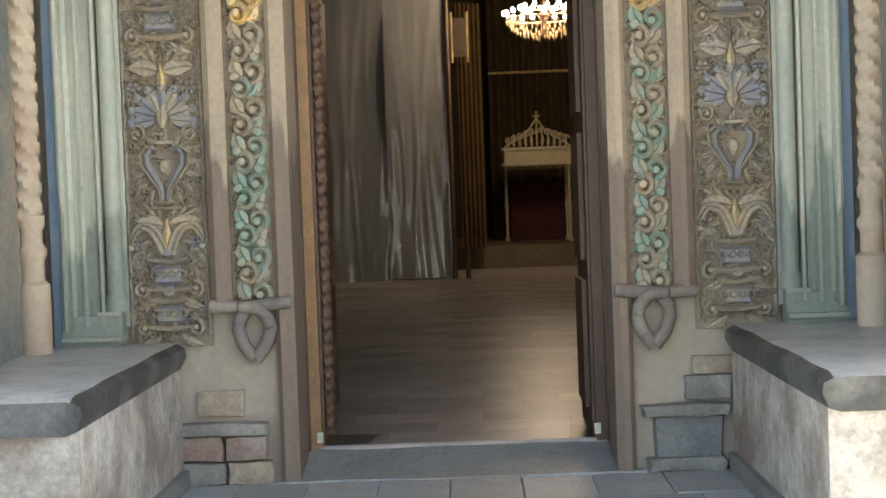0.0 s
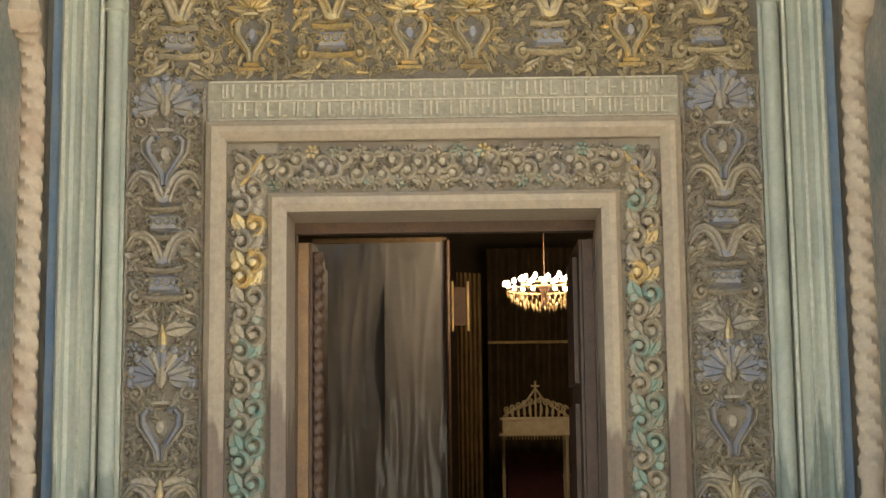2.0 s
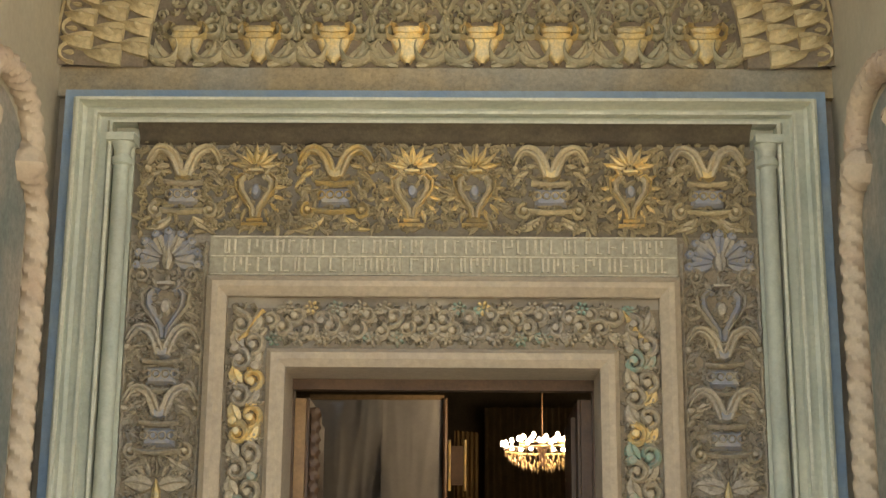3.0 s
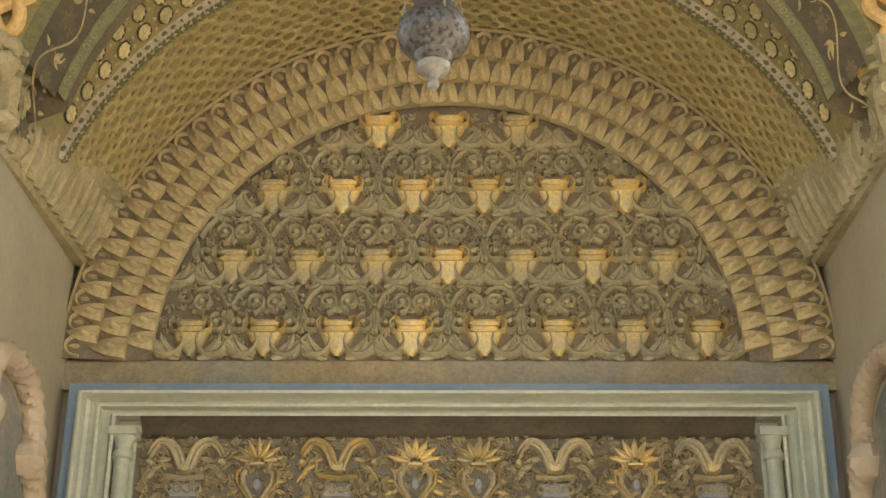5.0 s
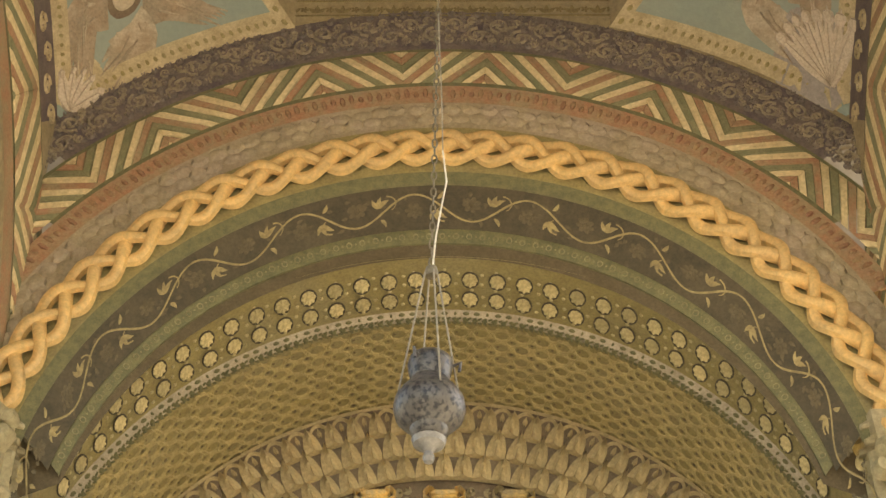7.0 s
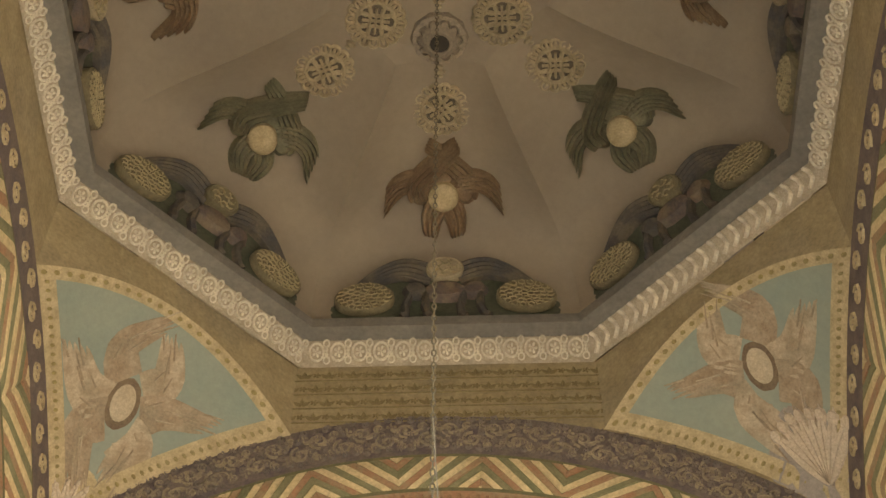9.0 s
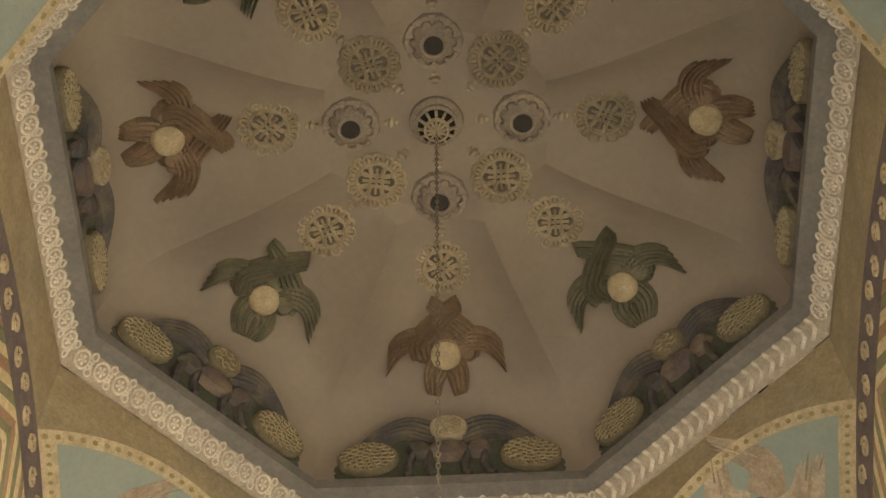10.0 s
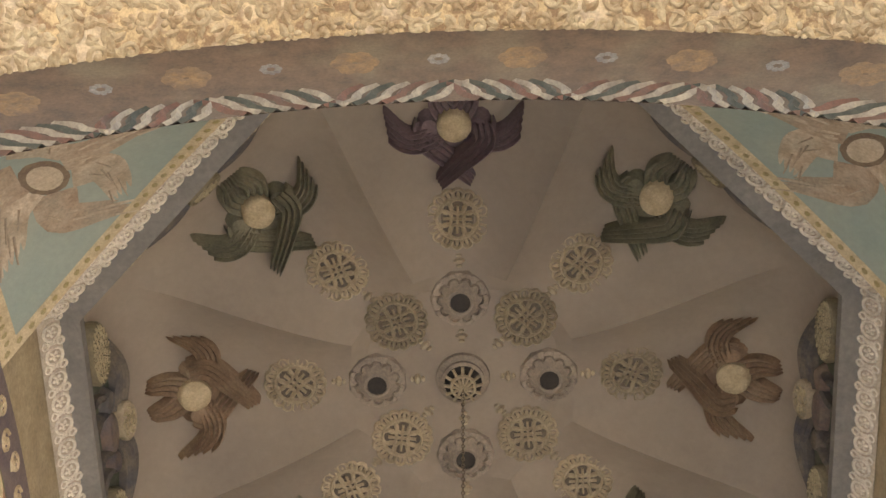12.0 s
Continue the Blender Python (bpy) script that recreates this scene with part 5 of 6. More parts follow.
        if sy > 0:
            # shell in the lowest corner
            size_, hx, hy, a0_ = (0.30, 0.13, 0.90, -PI / 2 + 0.35) if sx > 0 else (0.16, 0.10, 0.97, -PI / 2 + 0.55)
            m = Relief(flat)
            m.blob(hx + 0.06, hy - 0.05, size_ * 0.62, size_ * 0.80, 0.004, 0.5, 12)
            part("shell_ground", m, LILAC if sx > 0 else CREAM, pend)
            m = Relief(flat)
            for j in range(8 if sx > 0 else 5):
                a = a0_ + (j - (3.5 if sx > 0 else 2)) * (0.20 if sx > 0 else 0.36)
                m.leaf(hx, hy, size_, size_ * (0.11 if sx > 0 else 0.17), a, 0.03)
                m.blob(hx + size_ * 0.86 * math.cos(a), hy + size_ * 0.86 * math.sin(a), size_ * 0.12, size_ * 0.10, 0.028, a, 8)
            part("shell", m, SHELL, pend, "pale ribbed shell in the corner")

# ---------------------------------------------------------------- cornice and dome ornament
ringm = Relief(lambda u, v, h: (u, v, h))
ringm.arcstroke(0, 0, 0.048, 0, 2 * PI, 0.008, 0.014, 0, 14)
ringm.rosette(0, 0, 0.032, 0.012, 5)
for e in (-1, 1):
    ringm.arcstroke(0.066, e * 0.045, 0.02, 0, 2 * PI, 0.006, 0.012, 0, 10)
    ringm.leaf(0.066, 0, 0.03, 0.012, e * PI / 2, 0.012)
WHITE = material("whitewashed_carving", (0.82, 0.75, 0.62), (0.60, 0.52, 0.40), 14, spread=0.08)
ringm.v = [(x, y * 1.3, z) for x, y, z in ringm.v]
ring_me = ringm.data("roundel", WHITE)
ribm = Relief(lambda u, v, h: (u, v, h))
ribm.stroke([(-0.03, -0.07), (0.02, -0.02), (0.02, 0.03), (0.0, 0.07)], 0.016, 0.02)
rib_me = ribm.data("rib", WHITE)
for i in range(8):
    a = i * PI / 4
    nrm, tan = Vector((math.cos(a), math.sin(a), 0)), Vector((-math.sin(a), math.cos(a), 0))
    cen = Vector((OC[0], OC[1], 0)) + nrm * 2.278 + Vector((0, 0, 9.242))
    up = (nrm * -0.065 + Vector((0, 0, 0.105))).normalized()
    zax = tan.cross(up)
    cog = i == 1
    cnt = 22 if cog else 13
    for j in range(cnt):
        ob = part("rib" if cog else "roundel", rib_me if cog else ring_me, None, cornice)
        p = cen + tan * ((j - (cnt - 1) / 2) * 1.86 / cnt)
        mm = Matrix((tan, up, zax)).transposed().to_4x4()
        mm.translation = p
        if zax.z > 0:
            mm = Matrix((-tan, up, -zax)).transposed().to_4x4()
            mm.translation = p
        ob.matrix_basis = mm


def on_side(a, rho0):
    """On the dome by one of its eight sides: u along the side, v up from rho0 along the section, h proud."""
    nrm, tan = Vector((math.cos(a), math.sin(a), 0)), Vector((-math.sin(a), math.cos(a), 0))

    def f(u, v, h):
        s_ = max(0.0, min(len(CURVE) * 0.02 - 0.03, rho0 + v))
        i_ = int(s_ / 0.02)
        (r0, z0), (r1, z1) = CURVE[i_], CURVE[i_ + 1]
        w_ = s_ / 0.02 - i_
        d = Vector((r1 - r0, z1 - z0)).normalized()
        r_ = r0 + (r1 - r0) * w_
        p = Vector((OC[0], OC[1], z0 + (z1 - z0) * w_ - h * abs(d.x) - groin(r_, abs(u) / (0.414 * max(r_, 0.1))))) + nrm * (r0 + (r1 - r0) * w_ - h * abs(d.y)) + tan * u
        return tuple(p)
    return f


pierced = Relief(lambda u, v, h: (u, v, h))
for k in range(16):
    a = 2 * PI * k / 16
    pierced.arcstroke(0.140 * math.cos(a), 0.140 * math.sin(a), 0.028, a - 2.3, a + 2.3, 0.0095, 0.026, 0, 8)
    pierced.leaf(0.108 * math.cos(a), 0.108 * math.sin(a), 0.055, 0.010, a, 0.022)
pierced.arcstroke(0, 0, 0.112, 0, 2 * PI, 0.010, 0.028, 0, 24)
for k in range(4):
    a = PI / 4 + k * PI / 2
    for e in (-1, 1):
        pierced.arcstroke(0.072 * math.cos(a), 0.072 * math.sin(a), 0.042, a + PI - e * 0.3, a + PI + e * 2.6, 0.0095, 0.028, 0, 8)
    b = k * PI / 2
    pierced.arcstroke(0.080 * math.cos(b), 0.080 * math.sin(b), 0.028, 0, 2 * PI, 0.0085, 0.026, 0, 10)
for o in (-0.034, 0.0, 0.034):
    for e in (-1, 1):
        pierced.stroke([(-0.055 + o * 0.7, e * (-0.055 - o * 0.7)), (0.055 + o * 0.7, e * (0.055 - o * 0.7))], 0.0075, 0.026)
STUCCO = material("tan_stucco", (0.46, 0.375, 0.245), (0.35, 0.28, 0.185), 10, spread=0.18)
pierced_me = pierced.data("rosette", STUCCO)
backm = Relief(lambda u, v, h: (u, v, h))
backm.blob(0, 0, 0.150, 0.150, 0.004, 0, 20)
# near-black discs paint the shade inside vents and boss; nothing is hollowed out
HOLE = material("hollow_shade", (0.03, 0.025, 0.02), (0.05, 0.04, 0.03), 6)
# dark ground puts the shade of the rosettes' gaps into its colour
SHADE = material("fretwork_gap_shade", (0.16, 0.125, 0.09), (0.11, 0.09, 0.065), 8)
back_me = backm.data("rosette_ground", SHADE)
vent = Mesh()
vent.lathe([(0.165, 0.0), (0.16, 0.03), (0.12, 0.035), (0.10, 0.06), (0.075, 0.09), (0.06, 0.09)], (0, 0, 0), 20)
ventr = Relief(lambda u, v, h: (u, v, h))
for k in range(10):
    a = 2 * PI * k / 10
    ventr.blob(0.14 * math.cos(a), 0.14 * math.sin(a), 0.034, 0.045, 0.045, a, 8)
    ventr.arcstroke(0.105 * math.cos(a), 0.105 * math.sin(a), 0.028, 0, 2 * PI, 0.008, 0.06, 0, 8)
vent.add(ventr.v, ventr.f)
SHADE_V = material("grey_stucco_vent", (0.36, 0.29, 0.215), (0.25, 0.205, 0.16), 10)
vent_me = vent.data("vent", SHADE_V)
# flat lid, coloured as the shade in the vent's mouth
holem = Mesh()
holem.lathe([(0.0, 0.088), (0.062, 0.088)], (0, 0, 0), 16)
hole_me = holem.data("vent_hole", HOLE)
linkm = Relief(lambda u, v, h: (u, v, h))
linkm.blob(0, 0, 0.042, 0.022, 0.03)
linkm.blob(0, 0.035, 0.022, 0.014, 0.016)
linkm.blob(0, -0.035, 0.022, 0.014, 0.016)
link_me = linkm.data("link", STUCCO)


def on_dome(name, me, rho, a, turn=0.0, h=0.0, size=1.0):
    p, p2 = Vector(dome_point(rho, a)), Vector(dome_point(max(0, rho - 0.05), a))
    inw = (p2 - p).normalized()
    tan = Vector((-math.sin(a), math.cos(a), 0))
    if tan.cross(inw).z > 0:
        tan = -tan
    z = tan.cross(inw).normalized()
    mm = Matrix((tan, inw, z)).transposed().to_4x4()
    mm.translation = p + z * h
    ob = part(name, me, None, dome)
    ob.matrix_basis = mm @ Matrix.Rotation(turn, 4, "Z") @ Matrix.Diagonal((size, size, 1, 1))
    return ob


for i in range(8):
    a = i * PI / 4
    if i % 2 == 0:
        on_dome("vent", vent_me, 0.55, a, 0, 0, 1.12)
        on_dome("vent_hole", hole_me, 0.55, a)
        rhos = (1.08,)
        on_dome("link", link_me, 0.80, a)
        on_dome("link", link_me, 0.29, a)
    else:
        rhos = (0.58, 1.08)
        on_dome("link", link_me, 0.82, a)
        on_dome("link", link_me, 0.33, a)
    for rho in rhos:
        on_dome("rosette_ground", back_me, rho, a, 0, 0.008, 1.12)
        on_dome("rosette", pierced_me, rho, a, rnd.uniform(0, 2), 0.012, 1.16)
# boss in the middle
m = Mesh()
m.lathe([(0.18, 0.06), (0.17, 0.0), (0.14, -0.02), (0.14, -0.05), (0.12, -0.06)], (OC[0], OC[1], 10.32), 24)
boss = tagged(part("ceiling_boss", m, SHADE_V), "round stucco boss in the middle of the dome", "boss")
m = Relief(lambda u, v, h: (OC[0] + u, OC[1] + v, 10.25 - h - 0.07 * (1 - (u * u + v * v) / 0.02)))
for k in range(6):
    a = k * PI / 6
    m.stroke([(0.125 * math.cos(a), 0.125 * math.sin(a)), (0, 0), (-0.125 * math.cos(a), -0.125 * math.sin(a))], 0.010, 0.02)
m.arcstroke(0, 0, 0.075, 0, 2 * PI, 0.010, 0.02, 0, 18)
part("grille", m, STUCCO, boss)
# flat dark disc in place of the boss's shaded inside
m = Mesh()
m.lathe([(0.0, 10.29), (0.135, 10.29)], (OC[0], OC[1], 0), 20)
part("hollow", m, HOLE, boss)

# winged reliefs, one on each side of the dome, built as plain shapes
WB = material("brown_painted_relief", (0.30, 0.20, 0.12), (0.19, 0.125, 0.078), 9, grime=(0.33, 0.25, 0.16), grime_scale=6)
WG = material("green_painted_relief", (0.215, 0.20, 0.125), (0.135, 0.125, 0.082), 9, grime=(0.26, 0.225, 0.145), grime_scale=6)
WV = material("violet_painted_relief", (0.20, 0.135, 0.14), (0.15, 0.11, 0.105), 9)
for i in range(8):
    a = i * PI / 4
    mt, word = ((WB, "brown") if i in (0, 2, 4) else (WV, "violet") if i == 6 else (WG, "green"))
    skin = on_side(a, FACE_S)
    lean = 0.0 if i % 2 == 0 else 0.22 * (1 if i in (1, 5) else -1)
    cl, sl = math.cos(lean), math.sin(lean)

    def place(u, v, h, skin=skin, cl=cl, sl=sl):
        return skin(1.1 * (u * cl - v * sl), 1.1 * (u * sl + v * cl), 1.15 * h)
    m = Relief(place)
    m.blob(0, 0.02, 0.17, 0.17, 0.07, 0, 18)
    for e in (-1, 1):
        m.blob(e * 0.13, 0.02, 0.075, 0.10, 0.075, e * 0.3, 12)
    body = tagged(part("winged_relief", m, mt), word + " painted stucco wings round a pale disc", "relief", "winged reliefs in the dome")
    square = 1.0 if i % 2 else 0.72
    for e in (-1, 1):
        for path, w0, w1, high, feathers, ragged in (
                (((0.15, -0.02), (0.16, 0.10), (0.03, 0.235), (-0.145 * square, 0.37)), 0.072, 0.066, 0.105 + 0.03 * e, 4, 0.08 * e),
                (((0.07, 0.05), (0.20, 0.105), (0.31, 0.06), (0.42, -0.11)), 0.078, 0.074, 0.085, 5, 0.34),
                (((0.03, -0.05), (0.075, -0.16), (0.085 - 0.05 * (i % 2), -0.30)), 0.085, 0.060, 0.075, 4, 0.12)):
            m = Relief(place)
            m.wing([(e * x, y) for x, y in path], e * w0, e * w1, high, feathers, abs(ragged))
            part("wing", m, mt, body)
    m = Relief(place)
    m.blob(0, -0.005, 0.096, 0.112, 0.02, 0, 20)
    m.v = [place(0.096 * f * math.cos(2 * PI * k / 20), 0.112 * f * math.sin(2 * PI * k / 20) - 0.005, z) for f, z in ((1.0, 0.04), (0.98, 0.095), (0.82, 0.112), (0.5, 0.120)) for k in range(20)] + [place(0, -0.005, 0.123)]
    m.f = [(r * 20 + k, r * 20 + (k + 1) % 20, r * 20 + 20 + (k + 1) % 20, r * 20 + 20 + k) for r in range(3) for k in range(20)] + [(60 + k, 60 + (k + 1) % 20, 80) for k in range(20)]
    part("disc", m, CREAM, body, "pale oval disc")

# ovals and dark carving along the rim
OVAL = material("yellowish_oval_stucco", (0.25, 0.205, 0.12), (0.17, 0.14, 0.085), 22, bump=0.3, fine=45)
RIMD = material("dark_rim_carving", (0.075, 0.072, 0.075), (0.115, 0.095, 0.07), 6, grime=(0.22, 0.17, 0.115), grime_scale=7)
RIMV = material("brown_violet_rim_carving", (0.17, 0.115, 0.085), (0.10, 0.085, 0.085), 8, grime=(0.26, 0.20, 0.13), grime_scale=7)
FRET = material("tan_fretwork", (0.46, 0.375, 0.22), (0.34, 0.275, 0.165), 14)
RIMG = material("dark_green_rim_ground", (0.07, 0.08, 0.05), (0.10, 0.10, 0.07), 6)
for i in range(8):
    a = i * PI / 4
    side_ = on_side(a, 0.26)

    def f(u, v, h, side_=side_):
        return side_(u, v, 0.5 * h)
    m = Relief(f)
    m.blob(0, -0.08, 0.80, 0.38, 0.015, 0, 28)
    bed = tagged(part("rim_carving", m, RIMG), "dark painted carving above the cornice of the dome", "carving", "rim carvings")
    for e in (-1, 1):
        m = Relief(f)
        m.wing([(e * 0.08, 0.20), (e * 0.28, 0.27), (e * 0.48, 0.20), (e * 0.66, 0.05)], e * 0.105, e * 0.06, 0.12, 5, 0.2)
        part("wing", m, RIMD, bed, "blackish blue carved wing")
        m = Relief(f)
        m.blob(e * 0.20, 0.07, 0.11, 0.085, 0.15, 0.4 * e, 12)
        part("haunch", m, RIMD if e > 0 else RIMV, bed)
        for x0, x1 in ((0.24, 0.27), (0.13, 0.11)):
            m = Relief(f)
            m.stroke([(e * x0, 0.04), (e * (x0 + x1) / 2 + 0.02, -0.07), (e * x1, -0.17), (e * (x1 + 0.03), -0.19)], 0.034, 0.12)
            part("leg", m, RIMD, bed)
    m = Relief(f)
    m.blob(0, 0.06, 0.20, 0.11, 0.15, 0, 14)
    part("torso", m, RIMV, bed, "brown carved body")
    for u in (-0.55, 0.55):
        m = Relief(f)
        m.v = [f(u + 0.205 * q * math.cos(2 * PI * k / 24), 0.148 * q * math.sin(2 * PI * k / 24), z) for q, z in ((1.0, 0.0), (1.0, 0.11), (0.95, 0.135), (0.90, 0.12), (0.5, 0.125)) for k in range(24)] + [f(u, 0, 0.125)]
        m.f = [(r * 24 + k, r * 24 + (k + 1) % 24, r * 24 + 24 + (k + 1) % 24, r * 24 + 24 + k) for r in range(4) for k in range(24)] + [(96 + k, 96 + (k + 1) % 24, 120) for k in range(24)]
        oval = part("oval", m, OVAL, bed, "oval stucco medallion with fretted flowers")
        fret = Relief(f)
        for r_, cnt in ((0.165, 18), (0.118, 13), (0.070, 8), (0.028, 3)):
            for k in range(cnt):
                q = 2 * PI * (k + 0.5 * (cnt % 2)) / cnt
                fret.arcstroke(u + r_ * math.cos(q), 0.72 * r_ * math.sin(q), 0.022, q, q + 5.2, 0.0075, 0.145, 0, 7)
        tagged(part("fretwork", fret, FRET, oval), kind="stuff")
    m = Relief(f)
    m.v = [f(0.13 * q * math.cos(2 * PI * k / 20), 0.24 + 0.10 * q * math.sin(2 * PI * k / 20), z) for q, z in ((1.0, 0.0), (1.0, 0.15), (0.92, 0.17), (0.86, 0.155)) for k in range(20)] + [f(0, 0.24, 0.16)]
    m.f = [(r * 20 + k, r * 20 + (k + 1) % 20, r * 20 + 20 + (k + 1) % 20, r * 20 + 20 + k) for r in range(3) for k in range(20)] + [(60 + k, 60 + (k + 1) % 20, 80) for k in range(20)]
    head = part("disc", m, OVAL if i % 2 else STUCCO, bed)
    m = Relief(f)
    for k in range(7):
        q = 2 * PI * k / 7
        m.arcstroke(0.065 * math.cos(q), 0.24 + 0.05 * math.sin(q), 0.026, q, q + 5.0, 0.010, 0.185, 0, 7)
    tagged(part("fretwork", m, FRET, head), kind="stuff")

# ---------------------------------------------------------------- hanging lamp
LAMPM = material("grey_pierced_ceramic", (0.125, 0.108, 0.09), (0.082, 0.071, 0.06), 16, rough=0.38, grime=(0.02, 0.018, 0.02), grime_scale=60, grime_amount=1.0, mottle=0.1)
CORD = material("pale_cord", (0.33, 0.28, 0.20), (0.24, 0.20, 0.15), 40)
CHAIN = material("dark_iron_chain", (0.22, 0.175, 0.11), (0.15, 0.12, 0.075), 30, rough=0.5, metal=0.3)
LX, LY = 0.0, 4.03
lamp = thing("hanging_lamp", "grey ceramic oil lamp with dark holes hung on a long chain", "lamp", (LX, LY, 4.7))


def at_lamp(m):
    m.v = [(x - LX, y - LY, z - 4.7) for x, y, z in m.v]
    return m


m = Mesh()
m.lathe([(0.0, 4.03), (0.035, 4.03), (0.058, 4.05), (0.062, 4.07), (0.085, 4.085), (0.108, 4.11), (0.117, 4.145), (0.112, 4.18), (0.09, 4.215), (0.068, 4.24), (0.062, 4.255), (0.068, 4.275), (0.074, 4.31), (0.07, 4.335), (0.055, 4.35), (0.0, 4.352)], (LX, LY, 0), 32)
part("body", at_lamp(m), LAMPM, lamp, "bulbous grey ceramic body")
m = Mesh()
m.lathe([(0.0, 3.945), (0.014, 3.95), (0.02, 3.965), (0.014, 3.985), (0.024, 4.0), (0.05, 4.012), (0.056, 4.03), (0.05, 4.035)], (LX, LY, 0), 20)
part("finial", at_lamp(m), material("pale_ceramic", (0.24, 0.215, 0.185), (0.18, 0.165, 0.15), 10, rough=0.3), lamp)
m = Mesh()
m.lathe([(0.0, 4.37), (0.018, 4.37), (0.02, 4.355), (0.02, 4.345)], (LX, LY, 0), 12)
part("cap", at_lamp(m), WHITE, lamp)
for k in range(4):
    q = k * PI / 2 + 0.35
    m = Mesh()
    m.tube([(LX + 0.105 * math.cos(q), LY + 0.105 * math.sin(q), 4.19), (LX + 0.022 * math.cos(q), LY + 0.022 * math.sin(q), 4.70)], 0.0034, 6)
    part("cord", at_lamp(m), CORD, lamp)
for k in range(3):
    q = k * 2 * PI / 3
    m = Mesh()
    m.tube([(LX + 0.07 * math.cos(q), LY + 0.07 * math.sin(q), 4.31), (LX + 0.10 * math.cos(q), LY + 0.10 * math.sin(q), 4.325), (LX + 0.095 * math.cos(q), LY + 0.095 * math.sin(q), 4.29)], 0.006, 6)
    part("lug", at_lamp(m), LAMPM, lamp)
m = Mesh()
m.lathe([(0.0, 4.725), (0.02, 4.72), (0.024, 4.70), (0.02, 4.685), (0.0, 4.68)], (LX, LY, 0), 14)
part("hub", at_lamp(m), CHAIN, lamp)
m = Mesh()
z, k = 4.72, 0
while z < 10.16:
    x = LX + (OC[0] - LX) * (z - 4.72) / 5.6
    pts = [(x + 0.009 * math.cos(t) * (1 - k), LY + 0.009 * math.cos(t) * k, z + 0.026 + 0.024 * math.sin(t)) for t in (2 * PI * j / 8 for j in range(9))]
    m.tube(pts, 0.0034, 4, False, (k, 1 - k, 0.01))
    z += 0.040
    k = 1 - k
part("chain", at_lamp(m), CHAIN, lamp, "long iron chain from the dome")
m = Mesh()
m.tube([(LX + 0.005, LY - 0.02, 4.72), (LX + 0.015, LY - 0.02, 4.85), (LX + 0.035, LY - 0.02, 5.0), (LX + 0.05, LY - 0.02, 5.1), (LX + 0.035, LY - 0.02, 5.25)], 0.0032, 6)
part("wire", at_lamp(m), WHITE, lamp, "thin white wire along the chain")
m = Mesh()
m.tube([(LX + 0.035, LY - 0.02, 5.25), (LX + 0.03, LY - 0.02, 5.5), (LX + 0.012, LY - 0.015, 6.0)], 0.0022, 6)
part("wire", at_lamp(m), CORD, lamp)

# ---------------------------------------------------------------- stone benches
# one basalt slab: top lightened and lip darkened as light from above would
CAP = material("lit_worn_basalt_top", (0.52, 0.50, 0.45), (0.34, 0.33, 0.305), 6, rough=0.35, grime=(0.52, 0.49, 0.44), grime_scale=2.2, bump=0.25, fine=25)
LIP = material("shaded_basalt_lip", (0.07, 0.068, 0.062), (0.045, 0.045, 0.042), 7, rough=0.45, grime=(0.22, 0.21, 0.19), grime_scale=4, bump=0.25, fine=25)
BENCH = material("flaking_bench_plaster", (0.62, 0.57, 0.49), (0.33, 0.285, 0.235), 5.5, grime=(0.26, 0.19, 0.15), grime_scale=2.6, grime_amount=0.85, bump=0.5, fine=22)
for sx, y0, z1 in ((-1, 5.80, 0.77), (1, 5.78, 0.77)):
    bench = thing("stone_bench", "low stone bench with a dark basalt slab and flaking sides", "bench", (sx * 1.8, 6.6, 0), "benches beside the portal")
    inv = Matrix.Translation((-sx * 1.8, -6.6, 0))

    def moved(m):
        m.v = [tuple(inv @ Vector(p)) for p in m.v]
        return m
    x0, x1 = sx * 1.44, sx * 2.165
    m = Mesh()
    rows = []
    for y in (y0, y0 + 0.06) + tuple(y0 + 0.06 + i * (7.93 - y0 - 0.06) / 8 for i in range(1, 9)):
        end = 0.02 if y == y0 else 0.0
        wob = 0.008 * math.sin(7 * y)
        rows.append([(x0 + sx * 0.06, y, z1 - 0.155), (x0 + sx * 0.015, y, z1 - 0.14), (x0 - sx * 0.012 + sx * wob, y, z1 - 0.075 - end * 0.3), (x0 - sx * 0.005 + sx * wob, y, z1 - 0.03 - end * 0.5), (x0 + sx * 0.035 + sx * wob, y, z1 - 0.004 - end), (x0 + sx * 0.05, y, z1 - end), (x1, y, z1 - end)])
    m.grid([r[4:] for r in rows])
    part("top_slab", moved(m), CAP, bench, "worn grey slab, polished by use, its top lightened as if lit")
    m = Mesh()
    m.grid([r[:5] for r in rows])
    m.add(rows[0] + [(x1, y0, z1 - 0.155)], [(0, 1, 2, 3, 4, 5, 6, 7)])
    part("lip", moved(m), LIP, bench, "rounded basalt lip, darkened as if in shade")
    m = Mesh()
    lo, hi = sorted((x0 + sx * 0.02, x1))
    m.box(lo, hi, y0 + 0.04, 7.94, 0.0, z1 - 0.13)
    part("body", moved(m), BENCH, bench, "plastered side flaking to bare stone", False)
    m = Mesh()
    lo, hi = sorted((x0 - sx * 0.015, x0 + sx * 0.05))
    m.box(lo, hi, y0 + 0.03, 7.9, 0.0, 0.10)
    part("plinth", moved(m), STONE, bench, "", False)

# ---------------------------------------------------------------- floor slabs and the threshold
slab = Mesh()
